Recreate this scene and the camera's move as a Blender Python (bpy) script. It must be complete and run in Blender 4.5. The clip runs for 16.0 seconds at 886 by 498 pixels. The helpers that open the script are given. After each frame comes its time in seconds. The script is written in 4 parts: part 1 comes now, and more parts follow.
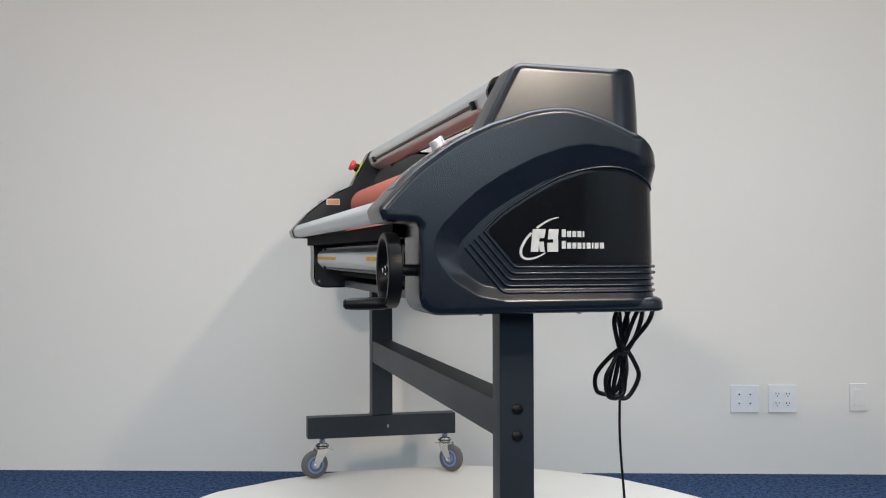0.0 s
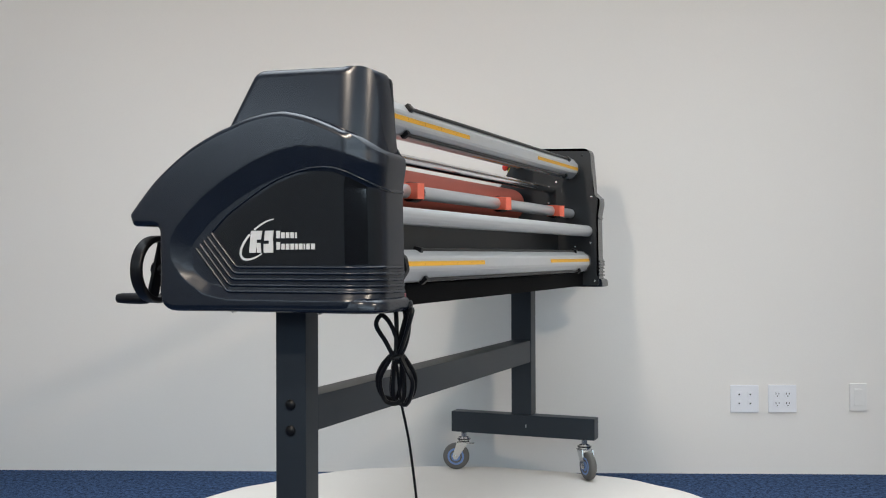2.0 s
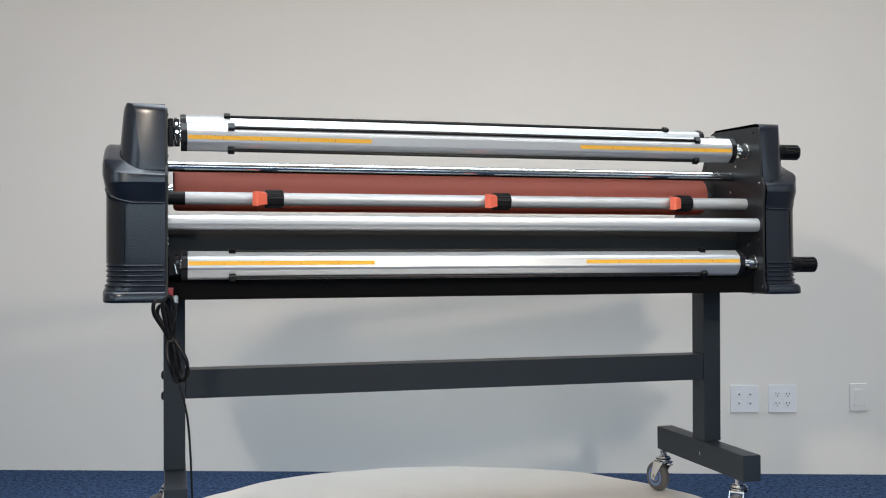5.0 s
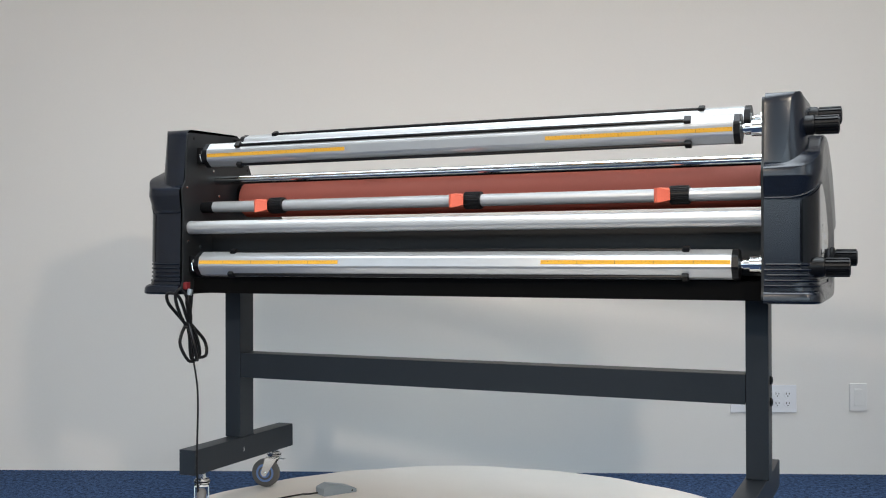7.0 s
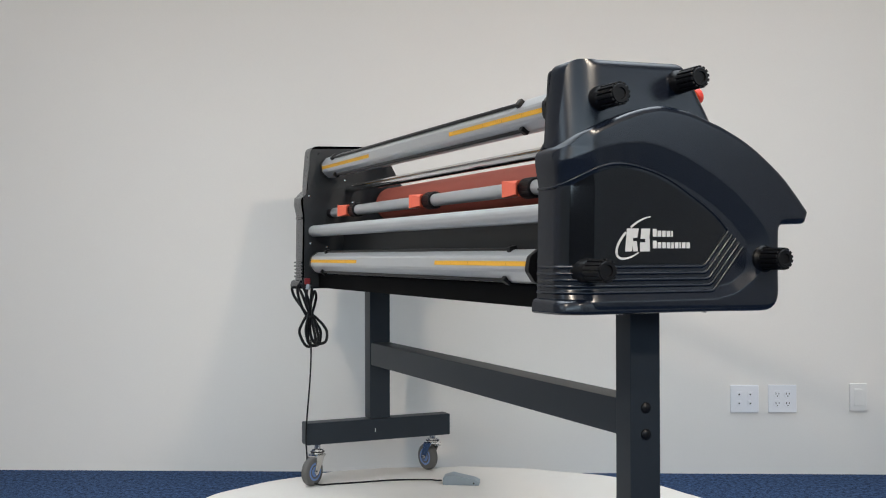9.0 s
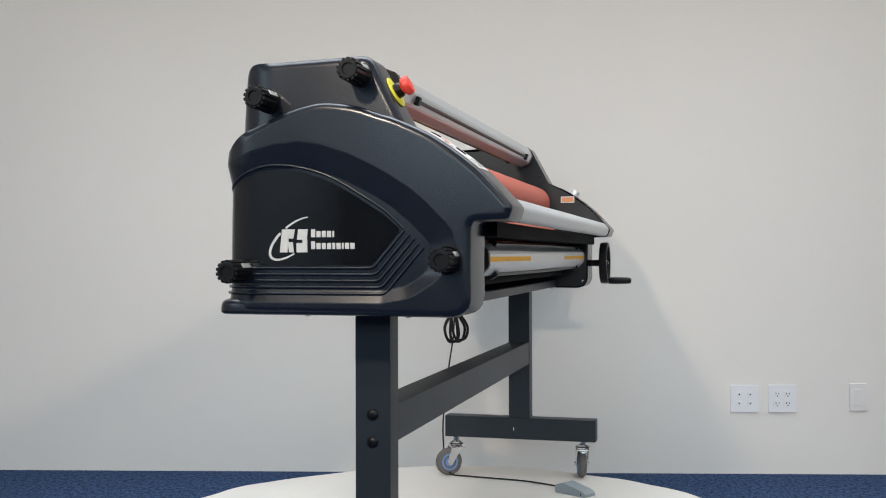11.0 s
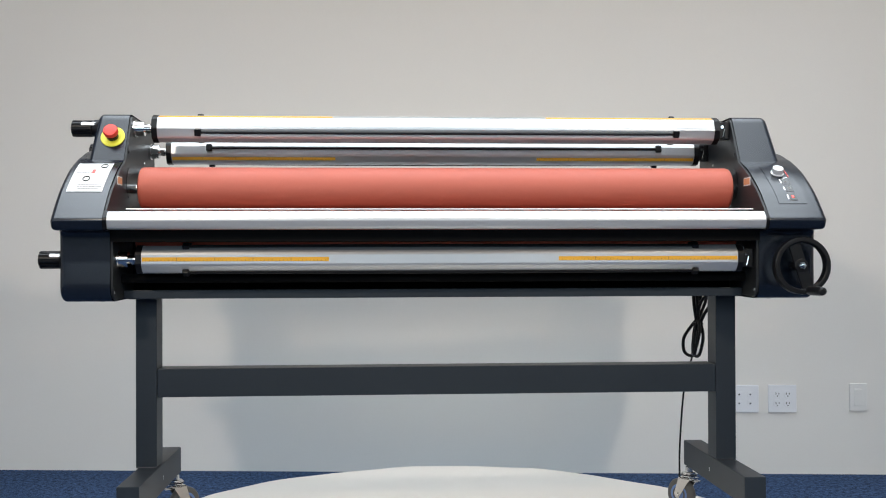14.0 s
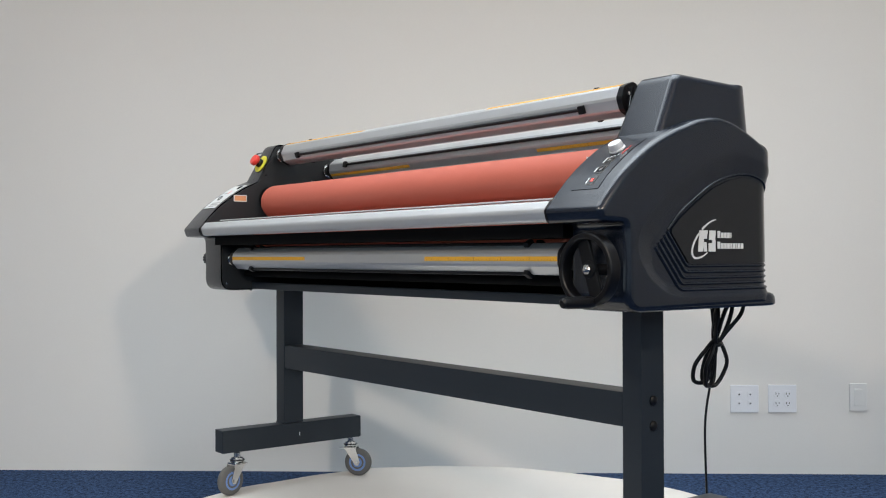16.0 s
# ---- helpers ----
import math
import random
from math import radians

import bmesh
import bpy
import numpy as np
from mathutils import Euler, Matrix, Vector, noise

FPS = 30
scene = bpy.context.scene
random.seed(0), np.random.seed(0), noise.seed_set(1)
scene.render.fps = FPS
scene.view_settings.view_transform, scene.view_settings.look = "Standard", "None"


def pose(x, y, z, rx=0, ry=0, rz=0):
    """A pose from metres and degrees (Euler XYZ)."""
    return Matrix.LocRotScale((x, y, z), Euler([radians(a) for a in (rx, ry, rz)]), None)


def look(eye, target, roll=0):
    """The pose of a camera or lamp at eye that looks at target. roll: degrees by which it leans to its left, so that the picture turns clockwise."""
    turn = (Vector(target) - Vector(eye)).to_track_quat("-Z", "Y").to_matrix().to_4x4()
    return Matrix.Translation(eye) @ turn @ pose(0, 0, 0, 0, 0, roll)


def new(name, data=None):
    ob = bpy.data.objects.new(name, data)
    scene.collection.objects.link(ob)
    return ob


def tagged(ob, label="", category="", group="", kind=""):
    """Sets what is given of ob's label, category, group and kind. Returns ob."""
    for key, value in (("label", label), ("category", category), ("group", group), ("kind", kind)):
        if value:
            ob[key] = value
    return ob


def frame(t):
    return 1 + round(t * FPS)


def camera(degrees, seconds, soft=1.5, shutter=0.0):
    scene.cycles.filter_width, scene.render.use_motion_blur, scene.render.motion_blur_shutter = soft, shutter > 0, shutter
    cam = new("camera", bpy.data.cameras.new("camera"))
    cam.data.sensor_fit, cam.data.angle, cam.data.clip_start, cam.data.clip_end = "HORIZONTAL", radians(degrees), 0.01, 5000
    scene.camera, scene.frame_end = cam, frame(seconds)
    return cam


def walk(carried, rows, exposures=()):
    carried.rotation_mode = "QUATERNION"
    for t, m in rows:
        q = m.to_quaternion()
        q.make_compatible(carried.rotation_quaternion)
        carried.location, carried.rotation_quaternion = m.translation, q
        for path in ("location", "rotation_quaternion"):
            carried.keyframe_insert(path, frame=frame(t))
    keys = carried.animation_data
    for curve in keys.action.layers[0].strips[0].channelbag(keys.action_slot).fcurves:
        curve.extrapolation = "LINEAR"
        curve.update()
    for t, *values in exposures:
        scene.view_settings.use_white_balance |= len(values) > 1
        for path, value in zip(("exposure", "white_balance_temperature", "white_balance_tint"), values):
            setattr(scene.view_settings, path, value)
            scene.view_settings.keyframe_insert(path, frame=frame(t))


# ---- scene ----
cam = camera(46.49, 16.0, soft=1.1)
TABLE = 0.089            # height of the turntable top over the carpet
EYE = (-0.0274, -3.06, 0.904)
walk(cam, [(0.0, pose(*EYE, 90.356, 0.166, 0)), (16.0, pose(*EYE, 90.356, 0.166, 0))])

# seconds and degrees of the turntable
TURNS = [(0.0, 283.50), (0.5, 274.35), (1.0, 267.53), (1.5, 257.26), (2.0, 247.61), (2.5, 238.31), (3.0, 228.10),
         (3.5, 220.26), (6.0, 176.70), (6.5, 167.30), (7.0, 156.10), (7.5, 147.30), (8.0, 135.15), (10.5, 86.30),
         (11.0, 75.15), (11.5, 62.75), (12.0, 51.85), (12.5, 37.43), (13.0, 26.75), (13.5, 16.40), (14.0, 3.40),
         (14.5, -11.95), (15.0, -23.85), (15.5, -39.15), (16.0, -52.40)]
OFF = -0.038             # the machine's middle beside the turning axis

# ---- light ----
world = bpy.data.worlds.new("world")
scene.world = world
world.use_nodes = True
world.node_tree.nodes["Background"].inputs[0].default_value = (0.55, 0.65, 0.8, 1)
world.node_tree.nodes["Background"].inputs[1].default_value = 0.1
scene.view_settings.exposure = 0.0


def area(name, eye, target, w, h, power, color, spread=180):
    lamp = bpy.data.lights.new(name, "AREA")
    lamp.shape, lamp.size, lamp.size_y, lamp.energy, lamp.color = "RECTANGLE", w, h, power, color
    lamp.spread = radians(spread)
    ob = new(name, lamp)
    ob.matrix_world = look(eye, target)
    return ob


area("ceiling_spot", (-1.43, -3.4, 2.72), (-0.2, 1.0, 0.5), 0.20, 0.20, 54, (1.0, 0.86, 0.71))
area("ceiling_spot", (1.80, -3.4, 2.72), (0.2, 1.0, 0.5), 0.20, 0.20, 54, (1.0, 0.86, 0.71))
area("ceiling_panel", (0.0, -0.32, 2.76), (0, -0.32, 0), 4.0, 1.9, 54, (0.84, 0.93, 1.0), 100)
area("ceiling_panel", (0.0, -3.2, 2.76), (0, -3.2, 0), 6.0, 1.6, 10, (1.0, 0.95, 0.88), 120)
area("window_daylight", (-4.4, -2.9, 2.15), (0, -1.8, 0.6), 3.4, 0.9, 26, (0.70, 0.86, 1.0))
area("window_daylight", (4.4, -2.9, 2.15), (0, -1.8, 0.6), 3.4, 0.9, 16, (0.70, 0.86, 1.0))
area("window_daylight", (0.0, -6.9, 2.15), (0, 0.0, 0.8), 8.0, 1.1, 104, (0.68, 0.86, 1.0))


# ---- materials ----
def material(name, color, rough=0.5, metal=0.0, grain=60.0, vary=0.12, bump=0.0, stain=4.0, coat=0.0, spec=0.5, span=0.4):
    m = bpy.data.materials.new(name)
    m.use_nodes = True
    t = m.node_tree
    b = t.nodes["Principled BSDF"]
    b.inputs["Roughness"].default_value, b.inputs["Metallic"].default_value = rough, metal
    b.inputs["Specular IOR Level"].default_value = spec
    b.inputs["Coat Weight"].default_value = coat
    co = t.nodes.new("ShaderNodeTexCoord")
    fine, wide = t.nodes.new("ShaderNodeTexNoise"), t.nodes.new("ShaderNodeTexNoise")
    fine.inputs["Scale"].default_value, wide.inputs["Scale"].default_value = grain, stain
    fine.inputs["Detail"].default_value, wide.inputs["Detail"].default_value = 4, 5
    for n in (fine, wide):
        t.links.new(co.outputs["Object"], n.inputs["Vector"])
    add = t.nodes.new("ShaderNodeMath")
    add.operation = "ADD"
    t.links.new(fine.outputs["Fac"], add.inputs[0])
    t.links.new(wide.outputs["Fac"], add.inputs[1])
    ramp = t.nodes.new("ShaderNodeMapRange")
    ramp.inputs["From Min"].default_value, ramp.inputs["From Max"].default_value = 1 - span, 1 + span
    ramp.inputs["To Min"].default_value, ramp.inputs["To Max"].default_value = 1 - vary, 1 + vary
    t.links.new(add.outputs[0], ramp.inputs["Value"])
    mix = t.nodes.new("ShaderNodeVectorMath")
    mix.operation = "SCALE"
    mix.inputs[0].default_value = color
    t.links.new(ramp.outputs[0], mix.inputs["Scale"])
    t.links.new(mix.outputs[0], b.inputs["Base Color"])
    rr = t.nodes.new("ShaderNodeMapRange")
    rr.inputs["From Min"].default_value, rr.inputs["From Max"].default_value = 0.3, 0.7
    rr.inputs["To Min"].default_value, rr.inputs["To Max"].default_value = max(0.02, rough - 0.02), min(1, rough + 0.02)
    t.links.new(wide.outputs["Fac"], rr.inputs["Value"])
    t.links.new(rr.outputs[0], b.inputs["Roughness"])
    if bump:
        bp = t.nodes.new("ShaderNodeBump")
        bp.inputs["Strength"].default_value, bp.inputs["Distance"].default_value = bump, 0.002
        t.links.new(fine.outputs["Fac"], bp.inputs["Height"])
        t.links.new(bp.outputs[0], b.inputs["Normal"])
    return m


M_WALL = material("wall_paint", (0.72, 0.70, 0.67), 0.85, grain=180, vary=0.015, bump=0.12, stain=0.7)
M_DIM = material("dark_wall_paint", (0.075, 0.08, 0.09), 0.8, grain=180, vary=0.03, bump=0.1, stain=0.7)
M_BAR = material("anodised_aluminium", (0.53, 0.54, 0.55), 0.40, 0.55, grain=200, vary=0.015, stain=1.5)
M_CEIL = material("ceiling_paint", (0.8, 0.79, 0.77), 0.9, grain=90, vary=0.02)
M_CARPET = material("blue_carpet", (0.028, 0.052, 0.110), 1.0, grain=150, vary=0.75, bump=1.0, stain=60, spec=0.1, span=0.22)
M_CLOTH = material("white_cloth", (0.62, 0.585, 0.545), 0.9, grain=300, vary=0.03, bump=0.25, stain=5)
M_PLASTIC = material("black_plastic", (0.0055, 0.0085, 0.016), 0.25, grain=500, vary=0.08, bump=0.0, stain=8, spec=0.6)
M_GLOSS = material("glossy_black", (0.006, 0.007, 0.009), 0.08, grain=300, vary=0.08, stain=9, coat=0.2, spec=0.4)
M_PLATE = material("black_steel", (0.016, 0.0176, 0.0195), 0.45, grain=400, vary=0.08, bump=0.0, spec=0.35)
M_STAND = material("grey_powder_coat", (0.019, 0.025, 0.033), 0.42, grain=500, vary=0.06, bump=0.03, spec=0.3)
M_ALU = material("brushed_aluminium", (0.54, 0.55, 0.56), 0.34, 0.65, grain=40, vary=0.015, stain=1.5)
M_ALU2 = material("satin_aluminium", (0.72, 0.73, 0.74), 0.38, 0.6, grain=200, vary=0.04)
M_CHROME = material("chrome", (0.72, 0.72, 0.71), 0.12, 1.0, grain=60, vary=0.05)
M_RED = material("red_silicone", (0.42, 0.094, 0.060), 0.62, grain=300, vary=0.05, bump=0.05, stain=6)
M_ORANGE = material("orange_plastic", (0.85, 0.16, 0.09), 0.45, grain=200, vary=0.04)
M_STOP = material("red_button", (0.75, 0.05, 0.035), 0.4, grain=200, vary=0.04)
M_YELLOW = material("yellow_tape", (0.80, 0.42, 0.05), 0.6, grain=200, vary=0.06, spec=0.15)
M_LIME = material("yellow_ring", (0.70, 0.66, 0.05), 0.5, grain=200, vary=0.04)
M_BLACK = material("black_rubber", (0.004, 0.004, 0.005), 0.38, grain=300, vary=0.1, spec=0.25)
# near black with little gloss: the shade inside the machine put into the colour
M_SHADE = material("recess_shade_black", (0.003, 0.003, 0.0033), 0.75, grain=300, vary=0.1, spec=0.08)
M_TYRE = material("grey_tyre", (0.11, 0.105, 0.10), 0.6, grain=300, vary=0.1)
M_HUB = material("blue_hub", (0.15, 0.25, 0.50), 0.4, grain=200, vary=0.06)
M_WHITE = material("white_print", (0.62, 0.62, 0.61), 0.5, grain=200, vary=0.03)
M_PEDAL = material("grey_pedal", (0.24, 0.28, 0.31), 0.5, grain=300, vary=0.06, bump=0.1)
M_PLASTICW = material("white_plate", (0.74, 0.75, 0.78), 0.35, grain=200, vary=0.02)
M_BEIGE = material("painted_plate", (0.70, 0.69, 0.67), 0.6, grain=200, vary=0.02)
M_LABEL = material("orange_label", (0.62, 0.27, 0.12), 0.5, grain=200, vary=0.1)
M_SWITCH = material("dark_red_plastic", (0.20, 0.022, 0.025), 0.35, grain=200, vary=0.05)
M_TICK = material("dark_ink", (0.25, 0.14, 0.03), 0.6, grain=200, vary=0.05)


# ---- mesh helpers ----
def weighted_normals(me, least):
    """Shade by face area, so that flat faces stay flat between rounded edges."""
    round_vert = [[] for _ in me.vertices]
    faces = [(p.normal.copy(), p.area) for p in me.polygons]
    for p in me.polygons:
        for v in p.vertices:
            round_vert[v].append(p.index)
    out = []
    for p in me.polygons:
        n0 = faces[p.index][0]
        for v in p.vertices:
            n = Vector((0, 0, 0))
            for q in round_vert[v]:
                if faces[q][0].dot(n0) > least:
                    n += faces[q][0] * faces[q][1]
            out.append(n.normalized() if n.length > 0 else n0)
    me.normals_split_custom_set(out)


def relief_normals(me, height, side):
    """Shade a moulded relief by the slope of its height."""
    co = np.array([v.co for v in me.vertices])
    P, e = co[:, 1:], 0.0007
    on = np.abs(height(P) - np.abs(co[:, 0])) < 1e-5
    gy = (height(P + (e, 0)) - height(P - (e, 0))) / (2 * e)
    gz = (height(P + (0, e)) - height(P - (0, e))) / (2 * e)
    out = []
    for p in me.polygons:
        flat = p.normal.x * side < 0.12
        for v in p.vertices:
            if flat or not on[v] or abs(gy[v]) + abs(gz[v]) > 6:
                out.append((0, 0, 0))
            else:
                out.append(Vector((side, -gy[v], -gz[v])).normalized())
    me.normals_split_custom_set(out)


def part(name, bm, mat, parent=None, label="", smooth=35, height=None, side=1):
    bmesh.ops.recalc_face_normals(bm, faces=bm.faces)
    me = bpy.data.meshes.new(name)
    bm.to_mesh(me)
    bm.free()
    for f in me.polygons:
        f.use_smooth = smooth > 0
    if smooth > 0:
        me.set_sharp_from_angle(angle=radians(smooth))
        if height is not None:
            relief_normals(me, height, side)
        elif len(me.vertices) < 2500:
            weighted_normals(me, math.cos(radians(smooth)))
    for m in (mat if isinstance(mat, (list, tuple)) else [mat]):
        me.materials.append(m)
    ob = new(name, me)
    if parent:
        ob.parent = parent
    if label:
        ob["label"] = label
    return ob


def thing(name, label, category, group="", kind=""):
    ob = new(name)
    ob.empty_display_size = 0.1
    return tagged(ob, label, category, group, kind)


def box(bm, a, b, bevel=0.0):
    g = bmesh.ops.create_cube(bm, size=1)["verts"]
    for v in g:
        v.co = Vector([(a[i] + b[i]) / 2 + v.co[i] * (b[i] - a[i]) for i in range(3)])
    if bevel:
        es = list({e for v in g for e in v.link_edges})
        bmesh.ops.bevel(bm, geom=es, offset=bevel, segments=2, affect="EDGES", profile=0.5)
    return bm


def rod(bm, p, q, r, r2=None, seg=24):
    """A capped cylinder or cone from p to q."""
    p, q = Vector(p), Vector(q)
    d = q - p
    m = Matrix.Translation((p + q) / 2) @ d.to_track_quat("Z", "Y").to_matrix().to_4x4()
    bmesh.ops.create_cone(bm, cap_ends=True, segments=seg, radius1=r, radius2=r if r2 is None else r2, depth=d.length, matrix=m)
    return bm


def lathe(bm, o, axis, profile, seg=32):
    """Rings (distance along the axis, radius) turned round an axis at o."""
    m = Matrix.Translation(o) @ Vector(axis).to_track_quat("Z", "Y").to_matrix().to_4x4()
    rings = []
    for h, r in profile:
        rings.append([bm.verts.new(m @ Vector((r * math.cos(2 * math.pi * k / seg), r * math.sin(2 * math.pi * k / seg), h))) for k in range(seg)])
    for a, b in zip(rings, rings[1:]):
        for k in range(seg):
            bm.faces.new((a[k], a[(k + 1) % seg], b[(k + 1) % seg], b[k]))
    bm.faces.new(rings[0][::-1])
    bm.faces.new(rings[-1])
    return bm


def smooth_path(pts, n=8, closed=False):
    """Catmull-Rom through the points."""
    P = [Vector(p) for p in pts]
    out, L = [], len(P)
    for i in range(L if closed else L - 1):
        if closed:
            a, b, c, d = P[i - 1], P[i], P[(i + 1) % L], P[(i + 2) % L]
        else:
            a, b, c, d = P[max(i - 1, 0)], P[i], P[i + 1], P[min(i + 2, L - 1)]
        for k in range(n):
            t = k / n
            out.append(0.5 * (2 * b + (c - a) * t + (2 * a - 5 * b + 4 * c - d) * t * t + (3 * b - a - 3 * c + d) * t ** 3))
    if not closed:
        out.append(P[-1])
    return out


def sweep(bm, pts, r, seg=8, closed=False):
    """A round cord along a polyline."""
    n = len(pts)
    rings, up = [], Vector((0.31, 0.17, 0.93)).normalized()
    for i, p in enumerate(pts):
        if closed:
            d = pts[(i + 1) % n] - pts[i - 1]
        else:
            d = pts[min(i + 1, n - 1)] - pts[max(i - 1, 0)]
        d.normalize()
        s = (up - d * up.dot(d)).normalized()
        up = s
        t = d.cross(s)
        rings.append([bm.verts.new(p + r * (math.cos(2 * math.pi * k / seg) * s + math.sin(2 * math.pi * k / seg) * t)) for k in range(seg)])
    pairs = list(zip(rings, rings[1:])) + ([(rings[-1], rings[0])] if closed else [])
    for a, b in pairs:
        for k in range(seg):
            bm.faces.new((a[k], a[(k + 1) % seg], b[(k + 1) % seg], b[k]))
    if not closed:
        bm.faces.new(rings[0][::-1])
        bm.faces.new(rings[-1])
    return bm


def fillet(corners, n=6):
    """A closed outline with its corners (y, z, radius) rounded."""
    out, L = [], len(corners)
    for i in range(L):
        p = Vector(corners[i][:2])
        r = corners[i][2]
        a, b = Vector(corners[i - 1][:2]) - p, Vector(corners[(i + 1) % L][:2]) - p
        if r <= 0:
            out.append(tuple(p))
            continue
        ang = a.angle(b)
        d = min(r / math.tan(ang / 2), a.length * 0.49, b.length * 0.49)
        s, e = p + a.normalized() * d, p + b.normalized() * d
        for k in range(n + 1):
            t = k / n
            out.append(tuple((1 - t) ** 2 * s + 2 * t * (1 - t) * p + t * t * e))
    return out


def prism(bm, outline, x0, x1):
    """An outline in (y, z) made solid between x0 and x1."""
    a = [bm.verts.new((x0, y, z)) for y, z in outline]
    b = [bm.verts.new((x1, y, z)) for y, z in outline]
    n = len(a)
    for k in range(n):
        bm.faces.new((a[k], a[(k + 1) % n], b[(k + 1) % n], b[k]))
    bm.faces.new(a[::-1])
    bm.faces.new(b)
    return bm


def edge_distance(P, outline):
    """Distance of points to an outline (positive inside), and the nearest place on it."""
    O = np.array(outline)
    A, B = O, np.roll(O, -1, 0)
    best, near = np.full(len(P), 9.0), P.copy()
    inside = np.zeros(len(P), bool)
    for a, b in zip(A, B):
        d = b - a
        t = np.clip(((P - a) @ d) / max(d @ d, 1e-12), 0, 1)
        q = a + t[:, None] * d
        e = np.hypot(*(P - q).T)
        m = e < best
        best[m], near[m] = e[m], q[m]
        c = (a[1] > P[:, 1]) != (b[1] > P[:, 1])
        inside ^= c & (P[:, 0] < a[0] + (P[:, 1] - a[1]) * d[0] / (d[1] if abs(d[1]) > 1e-12 else 1e-12))
    return np.where(inside, best, -best), near


def sheet(bm, outline, height, step):
    """A relief over an outline in (y, z): a fine net whose border lies on the outline; height gives x."""
    O = np.array(outline)
    lo, hi = O.min(0) - step, O.max(0) + step
    ny, nz = int((hi[0] - lo[0]) / step) + 2, int((hi[1] - lo[1]) / step) + 2
    Y, Z = np.meshgrid(lo[0] + step * np.arange(ny), lo[1] + step * np.arange(nz), indexing="ij")
    P = np.stack([Y.ravel(), Z.ravel()], 1)
    d, near = edge_distance(P, outline)
    use = d > -step * 1.45
    P = np.where((d < step * 0.35)[:, None] & use[:, None], near, P)
    X = height(P)
    idx = {}
    U = use.reshape(ny, nz)
    D = d.reshape(ny, nz)
    for i in range(ny - 1):
        for j in range(nz - 1):
            q = [(i, j), (i + 1, j), (i + 1, j + 1), (i, j + 1)]
            if not all(U[c] for c in q) or max(D[c] for c in q) < step * 0.36:
                continue
            vs = []
            for c in q:
                k = c[0] * nz + c[1]
                if k not in idx:
                    idx[k] = bm.verts.new((X[k], P[k, 0], P[k, 1]))
                vs.append(idx[k])
            try:
                bm.faces.new(vs)
            except ValueError:
                pass
    bmesh.ops.remove_doubles(bm, verts=bm.verts, dist=1e-5)
    return bm


def ease(a, b, x):
    t = np.clip((x - a) / (b - a), 0, 1)
    return t * t * (3 - 2 * t)


def mirror(ob_bm):
    for v in ob_bm.verts:
        v.co.x = -v.co.x
    return ob_bm


# ---- the room ----
def wall_y(x):
    return 1.197 - 0.039 * (x - 1.22)


def slab(name, pts, z0, z1, mat):
    bm = bmesh.new()
    a = [bm.verts.new((x, y, z0)) for x, y in pts]
    b = [bm.verts.new((x, y, z1)) for x, y in pts]
    n = len(a)
    for k in range(n):
        bm.faces.new((a[k], a[(k + 1) % n], b[(k + 1) % n], b[k]))
    bm.faces.new(a[::-1])
    bm.faces.new(b)
    return part(name, bm, mat, smooth=0)


tagged(slab("wall_north", [(-4.5, wall_y(-4.5)), (4.5, wall_y(4.5)), (4.5, wall_y(4.5) + 0.12), (-4.5, wall_y(-4.5) + 0.12)], 0, 2.8, M_WALL),
       "smooth warm white painted office wall behind the turntable", "wall", kind="structure")
tagged(slab("wall_west", [(-4.62, -7.1), (-4.5, -7.1), (-4.5, 1.5), (-4.62, 1.5)], 0, 2.8, M_WALL), "plain white painted side wall", "wall", kind="structure")
tagged(slab("wall_east", [(4.5, -7.1), (4.62, -7.1), (4.62, 1.5), (4.5, 1.5)], 0, 2.8, M_WALL), "plain white painted side wall", "wall", kind="structure")
tagged(slab("wall_south", [(-4.62, -7.1), (4.62, -7.1), (4.62, -7.0), (-4.62, -7.0)], 0, 2.8, M_DIM), "plain dark painted wall", "wall", kind="structure")
tagged(slab("ceiling", [(-4.62, -7.1), (4.62, -7.1), (4.62, 1.6), (-4.62, 1.6)], 2.8, 2.9, M_CEIL), "plain white ceiling", "ceiling", kind="structure")
tagged(slab("floor", [(-4.62, -7.1), (4.62, -7.1), (4.62, 1.6), (-4.62, 1.6)], -0.1, 0.0, M_CARPET), "dark blue speckled office carpet", "carpet", kind="structure")


def wall_pose(x, z):
    return pose(x, wall_y(x) - 0.0005, z, 0, 0, math.degrees(math.atan(-0.039)))


def outlet_plate(label, w, h, mat):
    ob = thing("outlet_plate", label, "wall plate", "wall plates by the floor")
    part("cover", box(bmesh.new(), (-w / 2, -0.006, -h / 2), (w / 2, 0, h / 2), 0.002), mat, ob)
    return ob


jack = outlet_plate("white two-gang wall plate with four small jacks", 0.115, 0.113, M_PLASTICW)
for sx in (-1, 1):
    for sz in (-1, 1):
        j = part("jack", box(bmesh.new(), (sx * 0.021 - 0.010, -0.0085, sz * 0.0185 - 0.010), (sx * 0.021 + 0.010, -0.005, sz * 0.0185 + 0.010), 0.001), M_PLASTICW, jack)
        part("socket", box(bmesh.new(), (sx * 0.0225 - 0.003, -0.0095, sz * 0.0185 - 0.003), (sx * 0.0225 + 0.003, -0.008, sz * 0.0185 + 0.003)), M_BLACK, j)
power = outlet_plate("white two-gang wall plate with four power sockets", 0.115, 0.113, M_PLASTICW)
